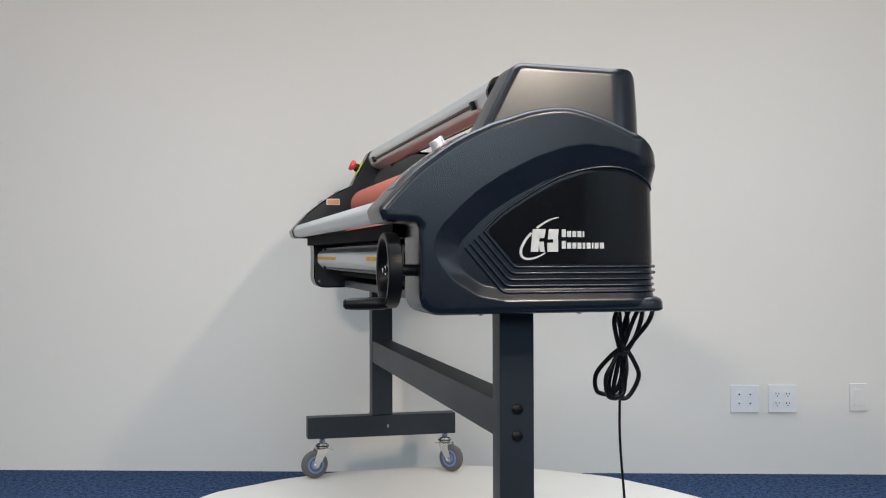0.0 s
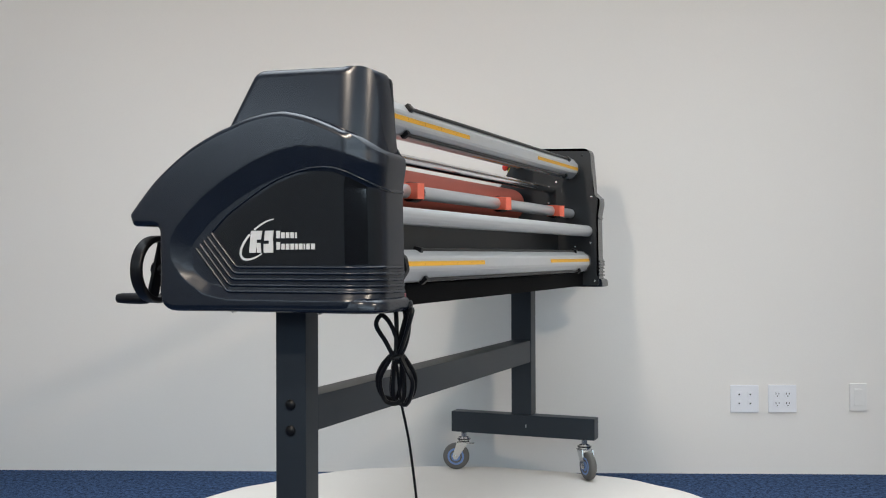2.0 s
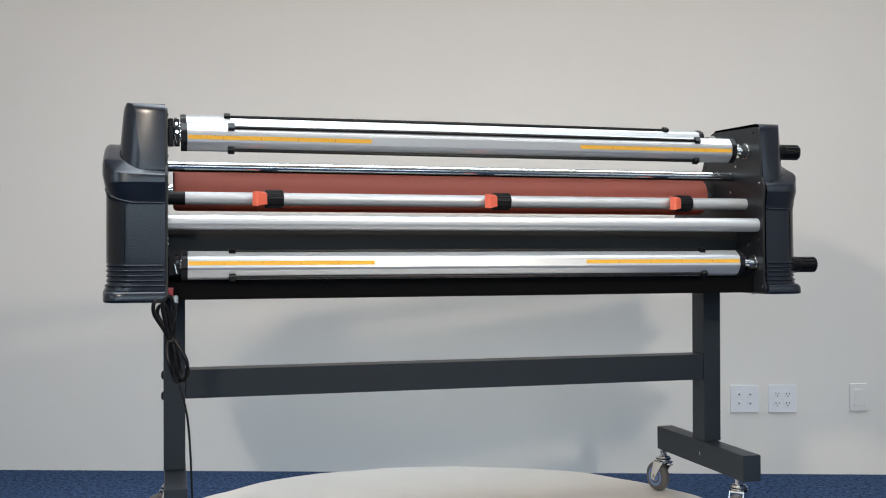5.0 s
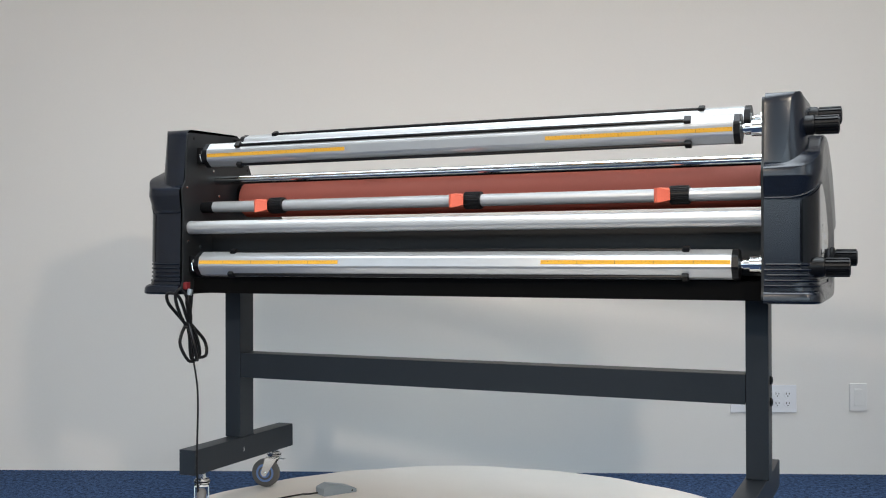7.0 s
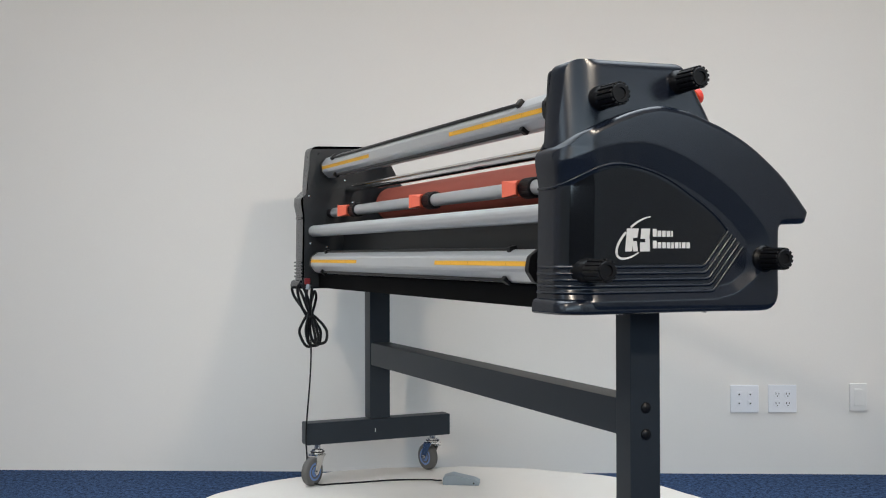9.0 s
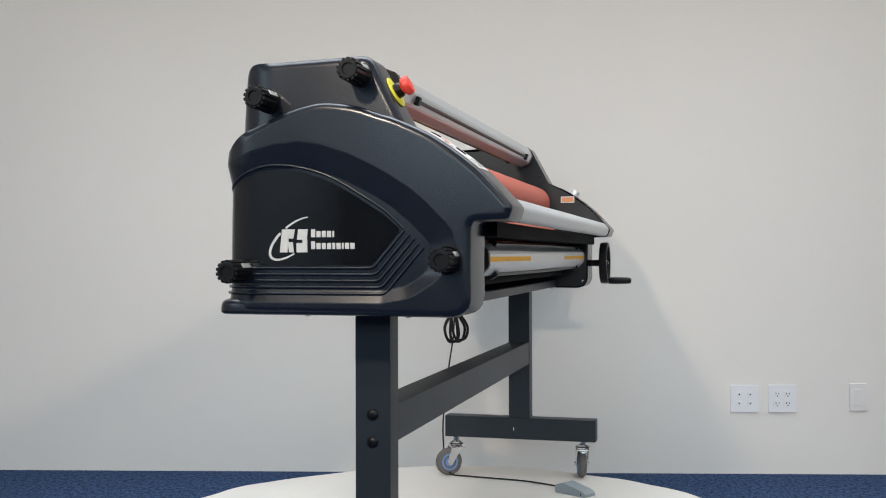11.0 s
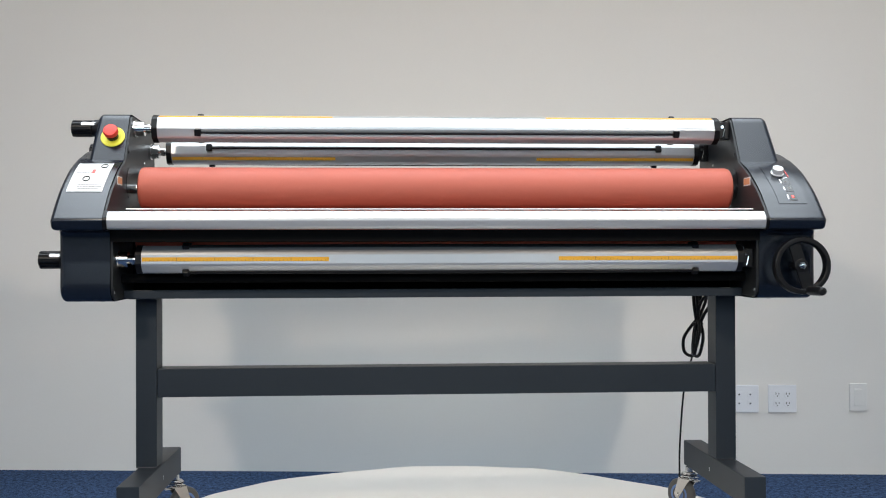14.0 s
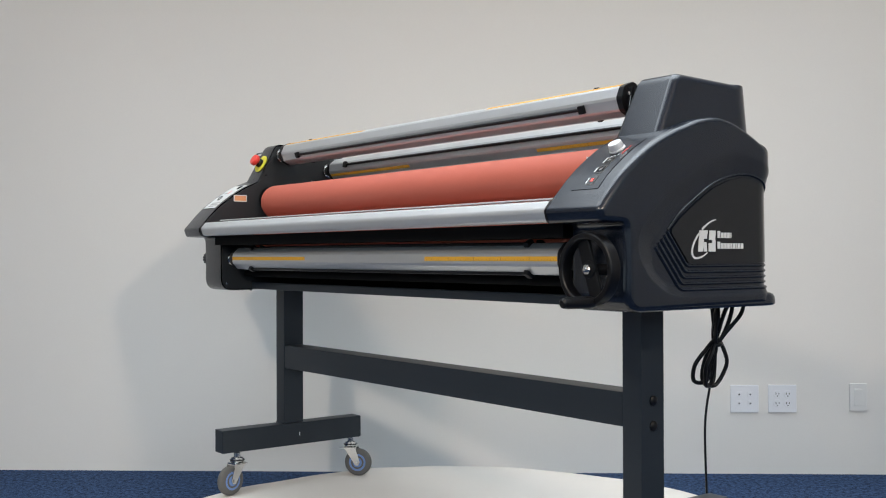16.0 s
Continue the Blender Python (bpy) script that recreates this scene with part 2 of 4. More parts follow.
for sx in (-1, 1):
    for sz in (-1, 1):
        s = part("socket_face", lathe(bmesh.new(), (sx * 0.021, -0.005, sz * 0.0195), (0, -1, 0), [(0, 0.0165), (0.003, 0.0165), (0.0035, 0.016)], 20), M_PLASTICW, power)
        for dx, hh in ((-0.006, 0.008), (0.006, 0.007)):
            part("slot", box(bmesh.new(), (sx * 0.021 + dx - 0.0014, -0.0095, sz * 0.0195 + 0.002 - hh / 2), (sx * 0.021 + dx + 0.0014, -0.008, sz * 0.0195 + 0.002 + hh / 2)), M_BLACK, s)
        part("ground_hole", rod(bmesh.new(), (sx * 0.021, -0.008, sz * 0.0195 - 0.008), (sx * 0.021, -0.0095, sz * 0.0195 - 0.008), 0.0026, seg=10), M_BLACK, s)
blank = outlet_plate("blank wall plate painted over in wall colour", 0.070, 0.113, M_BEIGE)
part("insert", box(bmesh.new(), (-0.018, -0.0085, -0.034), (0.018, -0.005, 0.034), 0.001), M_BEIGE, blank)


def bearing(px, py):
    """From tangents right and up of the level eye to a place on the north wall."""
    k = (1.197 - 0.039 * (EYE[0] - 1.22) - EYE[1]) / (1 + 0.039 * px)
    return EYE[0] + px * k, EYE[2] + py * k


for ob, (px, py) in ((jack, (0.2914, -0.1396)), (power, (0.3280, -0.1396)), (blank, (0.4015, -0.1384))):
    x, z = bearing(px, py)
    ob.matrix_world = wall_pose(x, z)

# ---- turntable with its cloth ----
turntable = thing("turntable", "low round turntable covered with white cloth", "turntable")
bm = bmesh.new()
rings = []
SEG = 180
for r, z in ((0.0, 0.0), (0.3, 0.0), (0.6, 0.0), (0.8, 0.0), (0.9, 0.0), (0.945, -0.002), (0.958, -0.008), (0.964, -0.03), (0.968, -0.072)):
    ring = []
    for k in range(SEG):
        a = 2 * math.pi * k / SEG
        w = 0.010 * math.sin(5 * a + 1) + 0.006 * math.sin(11 * a + 2) + 0.004 * math.sin(23 * a)
        n = noise.noise(Vector((r * 9 * math.cos(a), r * 9 * math.sin(a), 3.1)))
        rr = r + (w * ease(0.85, 0.96, r) if r > 0.8 else 0)
        ring.append(bm.verts.new((rr * math.cos(a), rr * math.sin(a), z + (0.0012 * n - 0.001 if r > 0.3 else -0.001))))
    rings.append(ring)
for a, b in zip(rings, rings[1:]):
    for k in range(SEG):
        bm.faces.new((a[k], a[(k + 1) % SEG], b[(k + 1) % SEG], b[k]))
bmesh.ops.remove_doubles(bm, verts=bm.verts, dist=1e-6)
part("cloth", bm, M_CLOTH, turntable, "creased white cloth cover")
part("disc", lathe(bmesh.new(), (0, 0, -0.078), (0, 0, 1), [(0, 0.93), (0.07, 0.93)], 96), M_PLATE, turntable, "dark round base")

# ---- stand ----
stand = thing("machine_stand", "dark grey powder-coated steel stand on four casters", "stand")
FOOT_IN = {1: -0.002, -1: 0.006}    # the foot bars stand slightly inside the posts
POST = {1: 0.7975, -1: 0.8085}     # inner faces of the two posts
for s in (-1, 1):
    x0, x1 = sorted((s * POST[s], s * (POST[s] + 0.059)))
    yp = -0.0585
    post = part("post", box(bmesh.new(), (x0, yp - 0.039, 0.219), (x1, yp + 0.039, 0.694), 0.003), M_STAND, stand)
    part("foot_bar", box(bmesh.new(), (x0 + FOOT_IN[s], -0.338, 0.140), (x1 + FOOT_IN[s], 0.222, 0.2185), 0.003), M_STAND, stand)
    part("vent_hole", box(bmesh.new(), (-0.0006, -0.0016, -0.006), (0.0006, 0.0016, 0.006), 0.0004), M_ALU2, post).matrix_local = Matrix.Translation((s * POST[s] + FOOT_IN[s], yp + 0.02, 0.178))
    part("top_flange", box(bmesh.new(), (x0 - 0.012, -0.125, 0.6945), (x1 + 0.012, 0.005, 0.699), 0.001), M_STAND, stand)
    for z in (0.480, 0.422):
        part("bolt", lathe(bmesh.new(), (s * (POST[s] + 0.058), yp, z), (s, 0, 0), [(0, 0.0125), (0.004, 0.012), (0.007, 0.008), (0.008, 0.003)], 16), M_BLACK, post)
    part("weld", rod(bmesh.new(), (s * (POST[s] + 0.002), yp - 0.04, 0.2195), (s * (POST[s] + 0.057), yp - 0.04, 0.2195), 0.002, seg=8), M_STAND, post)
part("crossbeam", box(bmesh.new(), (-POST[-1] + 0.0005, -0.0960, 0.416), (POST[1] - 0.0005, -0.0215, 0.497), 0.003), M_STAND, stand)


def caster(x, y, trail):
    c = part("caster", lathe(bmesh.new(), (x, y, 0.108), (0, 0, 1), [(0, 0.020), (0.004, 0.024), (0.012, 0.024), (0.013, 0.021), (0.016, 0.021), (0.018, 0.012), (0.0325, 0.011)], 24), M_CHROME, stand, "chrome swivel caster with a blue-hubbed grey wheel")
    d = Vector((trail[0], trail[1], 0)).normalized()
    n = Vector((-d.y, d.x, 0))
    w = Vector((x, y, 0.05)) + d * 0.030
    part("bearing_ring", rod(bmesh.new(), (x, y, 0.1145), (x, y, 0.1185), 0.0255), M_BLACK, c)
    part("tyre", lathe(bmesh.new(), w - n * 0.014, n, [(0, 0.030), (0.0, 0.042), (0.004, 0.048), (0.009, 0.050), (0.019, 0.050), (0.024, 0.048), (0.028, 0.042), (0.028, 0.030)], 40), M_TYRE, c)
    part("hub", lathe(bmesh.new(), w - n * 0.0155, n, [(0, 0.012), (0, 0.017), (0.002, 0.018), (0.0045, 0.022), (0.0005, 0.025), (0.0005, 0.031), (0.004, 0.034), (0.027, 0.034), (0.0305, 0.031), (0.0305, 0.025), (0.0265, 0.022), (0.029, 0.018), (0.031, 0.017), (0.031, 0.012)], 32), M_HUB, c)
    fork = bmesh.new()
    for s in (-1, 1):
        o = Vector((x, y, 0)) + n * (0.0195 * s)
        q = [o + d * a + Vector((0, 0, h)) for a, h in ((-0.020, 0.108), (0.024, 0.108), (0.042, 0.052), (0.036, 0.040), (0.024, 0.040), (0.018, 0.050))]
        f1 = [fork.verts.new(p) for p in q]
        f2 = [fork.verts.new(p + n * (0.003 * s)) for p in q]
        fork.faces.new(f1)
        fork.faces.new(f2[::-1])
        for k in range(6):
            fork.faces.new((f1[k], f1[(k + 1) % 6], f2[(k + 1) % 6], f2[k]))
    t = [Vector((x, y, h)) + d * a + n * b for h in (0.1035, 0.108) for a, b in ((-0.021, -0.0225), (0.024, -0.0225), (0.024, 0.0225), (-0.021, 0.0225))]
    v = [fork.verts.new(p) for p in t]
    for f in ((0, 1, 2, 3), (7, 6, 5, 4), (0, 1, 5, 4), (1, 2, 6, 5), (2, 3, 7, 6), (3, 0, 4, 7)):
        fork.faces.new([v[k] for k in f])
    part("fork", fork, M_CHROME, c, smooth=20)
    part("axle", rod(bmesh.new(), w - n * 0.027, w + n * 0.027, 0.006, seg=10), M_CHROME, c)
    part("brake_lever", box(bmesh.new(), (-0.012, -0.008, -0.002), (0.014, 0.008, 0.002), 0.001), M_CHROME, c).matrix_local = Matrix.Translation(Vector((x, y, 0.100)) - d * 0.028) @ Matrix.Rotation(math.atan2(d.y, d.x), 4, "Z")


caster(-0.800, -0.285, (0.25, -1.0))
caster(-0.812, 0.182, (0.75, 0.65))
caster(0.800, 0.180, (-0.55, 0.8))
caster(0.840, -0.285, (0.95, 0.25))

# ---- laminator ----
lam = thing("laminator", "wide black roll laminator with red silicone rollers and aluminium tubes", "laminator")
PLATE = 0.850            # inner face of the end plates
FACE = 1.022             # outer face of the end covers

BODY_TOP = [(0.206, 1.034), (0.167, 1.064), (0.087, 1.100), (0.028, 1.117), (-0.015, 1.120), (-0.073, 1.111), (-0.124, 1.094),
            (-0.161, 1.081), (-0.231, 1.047), (-0.309, 0.991), (-0.359, 0.941)]


def body_outline():
    rear = [(0.221, 0.700, 0.012), (0.220, 0.80, 0.0), (0.217, 0.955, 0.0), (0.225, 1.004, 0.02), (0.224, 1.024, 0.014)]
    top = [tuple(p)[:2] + (0.0,) for p in smooth_path([(y, z, 0) for y, z in BODY_TOP], 6)]
    nose = [(-0.388, 0.908, 0.013), (-0.378, 0.882, 0.012), (-0.306, 0.880, 0.016), (-0.304, 0.80, 0.0), (-0.306, 0.694, 0.045)]
    return fillet(rear + top + nose)


TOWER = fillet([(0.206, 1.030, 0.01), (0.186, 1.212, 0.030), (-0.088, 1.219, 0.034), (-0.165, 1.075, 0.0), (-0.12, 1.03, 0.01), (0.12, 1.02, 0.01)], 8)
SWOOSH = fillet([(0.30, 0.970, 0), (0.215, 1.003, 0.05), (0.148, 1.028, 0.06), (0.100, 1.040, 0.06), (0.046, 1.0435, 0.1), (-0.002, 1.036, 0.1), (-0.066, 1.014, 0.2), (-0.129, 0.982, 0.2),
                 (-0.185, 0.947, 0.2), (-0.231, 0.907, 0.2), (-0.264, 0.872, 0.1), (-0.278, 0.840, 0.05), (-0.270, 0.805, 0.06), (-0.238, 0.765, 0.1), (-0.185, 0.732, 0.08), (-0.129, 0.722, 0.05), (0.30, 0.722, 0)])
BODY = body_outline()


def rear_edge(z):
    return np.interp(z, (0.70, 0.80, 0.955, 1.004, 1.03), (0.221, 0.220, 0.217, 0.225, 0.222))


def base_height(P):
    d, _ = edge_distance(P, BODY)
    r, rear = 0.015, 0.076
    j = np.clip(1 - (rear_edge(P[:, 1]) - P[:, 0]) / rear, 0, 1)
    k = np.clip(1 - np.clip(d, 0, None) / r, 0, 1) * (1 - ease(0.0, 0.6, j))
    return FACE - rear * (1 - np.sqrt(np.clip(1 - j * j, 0, 1))) - r * (1 - np.sqrt(np.clip(1 - k * k, 0, 1)))


def body_height(P):
    s, _ = edge_distance(P, SWOOSH)
    wide = 0.024 + 0.028 * ease(0.765, 0.84, P[:, 1])
    return base_height(P) - 0.0125 * np.clip(s / wide, 0, 1)


def gloss_height(P):
    return base_height(P) - 0.0088


def clip_gloss():
    """The glossy field, cut at the cover's rear edge."""
    return fillet([(0.213, 0.946, 0.004), (0.164, 0.9745, 0.06), (0.124, 0.988, 0.06), (0.084, 0.990, 0.06), (0.0375, 0.982, 0.1), (-0.018, 0.963, 0.2), (-0.081, 0.927, 0.2),
                   (-0.129, 0.896, 0.1), (-0.164, 0.866, 0.010), (-0.105, 0.797, 0.015), (0.216, 0.797, 0.004)])


def dense(outline, step=0.006):
    out, n = [], len(outline)
    for k in range(n):
        a, b = Vector(outline[k]), Vector(outline[(k + 1) % n])
        m = max(1, int((b - a).length / step))
        out += [tuple(a.lerp(b, i / m)) for i in range(m)]
    return out


RINGS = (0.0, 0.0006, 0.0018, 0.0036, 0.006, 0.009)


def inset(outline, d):
    """The outline moved inwards by d along its normals."""
    out, n = [], len(outline)
    area2 = sum(outline[k - 1][0] * outline[k][1] - outline[k][0] * outline[k - 1][1] for k in range(n))
    w = d if area2 > 0 else -d
    for k in range(n):
        a, b = Vector(outline[k - 1]), Vector(outline[(k + 1) % n])
        t = (b - a).normalized()
        out.append((outline[k][0] - t.y * w, outline[k][1] + t.x * w))
    return out


def shell(outline, height, step, x0):
    """A moulded cover: side wall, rounded rim in rings, and the relief within."""
    O = dense(outline)
    bm = bmesh.new()
    loops = [[bm.verts.new((x0, y, z)) for y, z in O]]
    for d in RINGS:
        Q = inset(O, d)
        X = height(np.array(Q))
        loops.append([bm.verts.new((x, y, z)) for x, (y, z) in zip(X, Q)])
    n = len(O)
    for a, b in zip(loops, loops[1:]):
        for k in range(n):
            bm.faces.new((a[k], a[(k + 1) % n], b[(k + 1) % n], b[k]))
    sheet(bm, inset(O, RINGS[-1] - 0.0004), height, step)
    return bm


TOWER_REAR = max(p[0] for p in TOWER)


def tower_height(P):
    d, _ = edge_distance(P, TOWER)
    r, rear = 0.016, 0.085
    k = np.clip(1 - np.clip(d, 0, None) / r, 0, 1)
    j = np.clip(1 - (TOWER_REAR - P[:, 0]) / rear, 0, 1)
    k = k * (1 - ease(0.0, 0.6, j))
    return 0.985 - rear * (1 - np.sqrt(np.clip(1 - j * j, 0.01, 1))) - 0.020 * np.clip((P[:, 1] - 1.02) / 0.20, 0, 1.2) - r * (1 - np.sqrt(np.clip(1 - k * k, 0, 1)))


def on_face(y, z, up=0.0):
    return float(gloss_height(np.array([[y, z]]))[0]) + up


def end_cover(side):
    flip = (lambda b: mirror(b)) if side < 0 else (lambda b: b)
    cover = part("end_cover", flip(shell(BODY, body_height, 0.0032, PLATE + 0.0065)), M_PLASTIC, lam, "moulded satin black plastic end cover", 75, body_height, side)
    part("gloss_panel", flip(sheet(bmesh.new(), clip_gloss(), gloss_height, 0.005)), M_GLOSS, cover, "glossy black side panel", 75, gloss_height, side)
    part("tower_cover", flip(shell(TOWER, tower_height, 0.005, PLATE + 0.0065)), M_PLASTIC, cover, "", 75, tower_height, side)
    plan = fillet([(PLATE + 0.0065, -0.270, 0.0), (FACE - 0.002, -0.270, 0.030), (FACE - 0.002, 0.234, 0.060), (PLATE + 0.0065, 0.234, 0.0)], 10)
    fl = bmesh.new()
    levels = []
    for z, d in ((0.6965, 0.004), (0.6995, 0.0005), (0.7035, 0.0), (0.716, 0.001), (0.7225, 0.004), (0.7262, 0.010), (0.7275, 0.018)):
        levels.append([fl.verts.new((x if x < PLATE + 0.01 else x - d, y - (d if y > 0.2 else 0) + (d * 2 if y < -0.2 else 0), z)) for x, y in plan])
    for a, b in zip(levels, levels[1:]):
        for k in range(len(plan)):
            fl.faces.new((a[k], a[(k + 1) % len(plan)], b[(k + 1) % len(plan)], b[k]))
    fl.faces.new(levels[0][::-1])
    fl.faces.new(levels[-1])
    part("base_flange", flip(fl), M_PLASTIC, cover, smooth=50)
    # ribs below the glossy field, and the ridge over it, all wrapped round the rear
    low = [(-0.1655, 0.867), (-0.105, 0.797), (0.30, 0.797)]
    n1, n2 = Vector((low[0][1] - low[1][1], low[1][0] - low[0][0])).normalized(), Vector((0, -1))
    if n1.y > 0:
        n1 = -n1
    half = (n1 + n2).normalized()
    for q in range(5):
        off = 0.0065 + 0.0128 * q
        a = Vector(low[0]) + n1 * off + Vector((-0.004, 0.0045)) * 0.3
        b = Vector(low[1]) + half * (off / half.dot(n2))
        t1, bend = (a - b).normalized(), 0.010
        p, q2 = b + t1 * bend, b + Vector((bend, 0))
        rib = [tuple(a.lerp(p, k / 16)) for k in range(16)]
        rib += [tuple((1 - k / 6) ** 2 * p + 2 * (k / 6) * (1 - k / 6) * b + (k / 6) ** 2 * q2) for k in range(7)]
        rib += [(y, b.y) for y in np.arange(q2.x + 0.006, 0.2165, 0.005)]
        X = body_height(np.array(rib)) + 0.0006
        line = [Vector((x, y, z)) for x, (y, z) in zip(X, rib)]
        line += [Vector((x, 0.2200, b.y)) for x in np.arange(float(X[-1]) - 0.006, PLATE + 0.007, -0.008)]
        part("rib", flip(sweep(bmesh.new(), line, 0.0036, 8)), M_PLASTIC, cover, smooth=75)
    top = [(-0.170, 0.868), (-0.133, 0.9025), (-0.085, 0.934), (-0.021, 0.9705), (0.035, 0.9895), (0.084, 0.9975), (0.126, 0.9955), (0.167, 0.982), (0.216, 0.953)]
    line2 = [(p.x, p.y) for p in smooth_path([(y, z, 0) for y, z in top], 6)]
    X = body_height(np.array(line2))
    line = [Vector((x, y, z)) for x, (y, z) in zip(X, line2)] + [Vector((x, 0.2190, 0.951)) for x in np.arange(float(X[-1]) - 0.006, PLATE + 0.007, -0.008)]
    part("ridge", flip(sweep(bmesh.new(), line, 0.0032, 10)), M_PLASTIC, cover, smooth=75)
    # emblem: a ring sweep, a bold block pair and two rows of plain bars
    d = -1 if side > 0 else 1          # reading direction along y
    cy, cz, big = (0.005, 0.852, 1.16) if side > 0 else (0.010, 0.852, 1.16)

    def quad(name, cells, mat=M_WHITE):
        for a0, b0, a1, b1, lean in cells:
            q = bmesh.new()
            c = [(a * big, b * big) for a, b in ((a0, b0), (a1, b0), (a1 + lean, b1), (a0 + lean, b1))]
            top = [q.verts.new((on_face(cy - d * a, cz + b, 0.0016), cy - d * a, cz + b)) for a, b in c]
            low = [q.verts.new((on_face(cy - d * a, cz + b, -0.001), cy - d * a, cz + b)) for a, b in c]
            q.faces.new(top)
            q.faces.new(low[::-1])
            for k in range(4):
                q.faces.new((top[k], top[(k + 1) % 4], low[(k + 1) % 4], low[k]))
            part(name, flip(q), mat, cover, "white printed brand mark", 0)

    quad("emblem_block", [(-0.068, -0.026, -0.054, 0.014, 0.004), (-0.053, -0.002, -0.043, 0.014, 0.003), (-0.051, -0.026, -0.042, -0.008, -0.002),
                          (-0.036, -0.004, -0.018, 0.014, 0.002), (-0.037, -0.026, -0.017, -0.010, 0.0), (-0.026, -0.010, -0.017, -0.004, 0.0)])
    bars = []
    for row, start, widths in ((0.000, -0.010, (0.0075, 0.0075, 0.007, 0.0075, 0.003)), (-0.0205, -0.010, (0.0075, 0.0075, 0.007, 0.0075, 0.005, 0.0075, 0.003, 0.0075, 0.0075))):
        a = start
        for k, w in enumerate(widths):
            bars.append((a, row, a + w, row + (0.0135 if k == 0 else 0.0105), 0.0))
            a += w + 0.0024
    quad("emblem_bar", bars)
    ring = bmesh.new()
    pts = []
    for k in range(49):
        t = math.radians(62 + 232 * k / 48 - 30)
        a, b = 0.052 * math.cos(t), 0.0225 * math.sin(t)
        an = math.radians(38)
        a, b = a * math.cos(an) - b * math.sin(an) - 0.043, a * math.sin(an) + b * math.cos(an) - 0.002
        if -0.066 < a < -0.018 and -0.026 < b < 0.014:
            continue
        pts.append((a * big, b * big, 0.0011 + 0.0016 * math.sin(math.pi * k / 48)))
    for (a, b, w), (a2, b2, w2) in zip(pts, pts[1:]):
        if math.hypot(a2 - a, b2 - b) > 0.012:
            continue
        nx, ny = -(b2 - b), a2 - a
        l = math.hypot(nx, ny)
        nx, ny = nx / l, ny / l
        v = [ring.verts.new((on_face(cy - d * p, cz + q, 0.0016), cy - d * p, cz + q)) for p, q in
             ((a - nx * w, b - ny * w), (a2 - nx * w2, b2 - ny * w2), (a2 + nx * w2, b2 + ny * w2), (a + nx * w, b + ny * w))]
        ring.faces.new(v)
    bmesh.ops.remove_doubles(ring, verts=ring.verts, dist=0.0004)
    bmesh.ops.solidify(ring, geom=ring.faces[:], thickness=0.0008)
    part("emblem_ring", flip(ring), M_WHITE, cover, "white printed ring of the brand mark", 0)
    return cover


covers = {s: end_cover(s) for s in (1, -1)}
INNER = {1: PLATE, -1: 0.872}       # the plate at the knob end stands further out, with a slimmer cover
for s, outer in ((1, 1.013), (-1, 1.010)):
    k = (outer - INNER[s] - 0.0065) / (FACE - PLATE - 0.0065)
    covers[s].matrix_local = Matrix.Translation((s * (INNER[s] + 0.0065 - k * (PLATE + 0.0065)), 0, 0)) @ Matrix.Diagonal((k, 1, 1, 1))


plate_outline = fillet([(0.226, 0.703, 0.012), (0.214, 0.74, 0), (0.212, 0.95, 0), (0.218, 1.02, 0.015), (0.200, 1.05, 0.01), (0.190, 1.201, 0.016), (-0.088, 1.212, 0.022),
                        (-0.162, 1.078, 0.02), (-0.231, 1.043, 0.3), (-0.309, 0.987, 0.3), (-0.359, 0.937, 0.1), (-0.382, 0.906, 0.01), (-0.374, 0.886, 0.008),
                        (-0.302, 0.884, 0.012), (-0.300, 0.700, 0.035)])
TUBES = {"Tf": (-0.070, 1.178), "Tb": (0.126, 1.132), "Bf": (-0.262, 0.806), "Bb": (0.168, 0.790)}
for s in (-1, 1):
    x0, x1 = sorted((s * INNER[s], s * (INNER[s] + 0.006)))
    plate = part("end_plate", prism(bmesh.new(), plate_outline, x0, x1), M_PLATE, lam, "flat black steel end plate")
    # screws on the inner face
    for y, z in ((0.160, 1.185), (-0.07, 1.198), (0.195, 1.03), (0.205, 0.72), (-0.285, 0.72), (-0.13, 1.105), (0.06, 1.09), (0.03, 1.01), (0.19, 0.86), (-0.05, 0.72), (0.12, 0.735), (0.13, 0.845)):
        part("screw", lathe(bmesh.new(), (s * INNER[s], y, z), (-s, 0, 0), [(0, 0.0045), (0.0015, 0.0042), (0.0022, 0.002)], 10), M_CHROME if z < 1.1 else M_BLACK, plate)
    part("roller_slot", lathe(bmesh.new(), (s * (INNER[s] - 0.0004), -0.113, 1.018), (-s, 0, 0), [(0, 0.046), (0.0008, 0.046)], 32), M_BLACK, plate, "dark roller slot")

for s in (-1, 1):
    for y in (-0.160, 0.057):
        part("foot_bolt", lathe(bmesh.new(), (s * 0.935, y, 0.6968), (0, 0, -1), [(0, 0.0065), (0.006, 0.0065), (0.0075, 0.004)], 12), M_CHROME, lam)

# silicone rollers
for name, (y, z), lab in (("pressure_roller", (-0.112, 1.005), "red silicone pressure roller"), ("lower_roller", (-0.140, 0.876), "red silicone lower roller")):
    r = part(name, lathe(bmesh.new(), (-0.842, y, z), (1, 0, 0), [(0, 0.050), (0.004, 0.0575), (0.012, 0.0600), (1.666, 0.0600), (1.674, 0.0575), (1.678, 0.050)], 64), M_RED, lam, lab)
    for s in (-1, 1):
        part("journal", lathe(bmesh.new(), (s * (0.836 if s > 0 else 0.842), y, z), (s, 0, 0), [(0, 0.020), (0.006, 0.020), (0.0065, 0.014), (0.0135 if s > 0 else 0.0295, 0.014)], 28), M_CHROME, r)


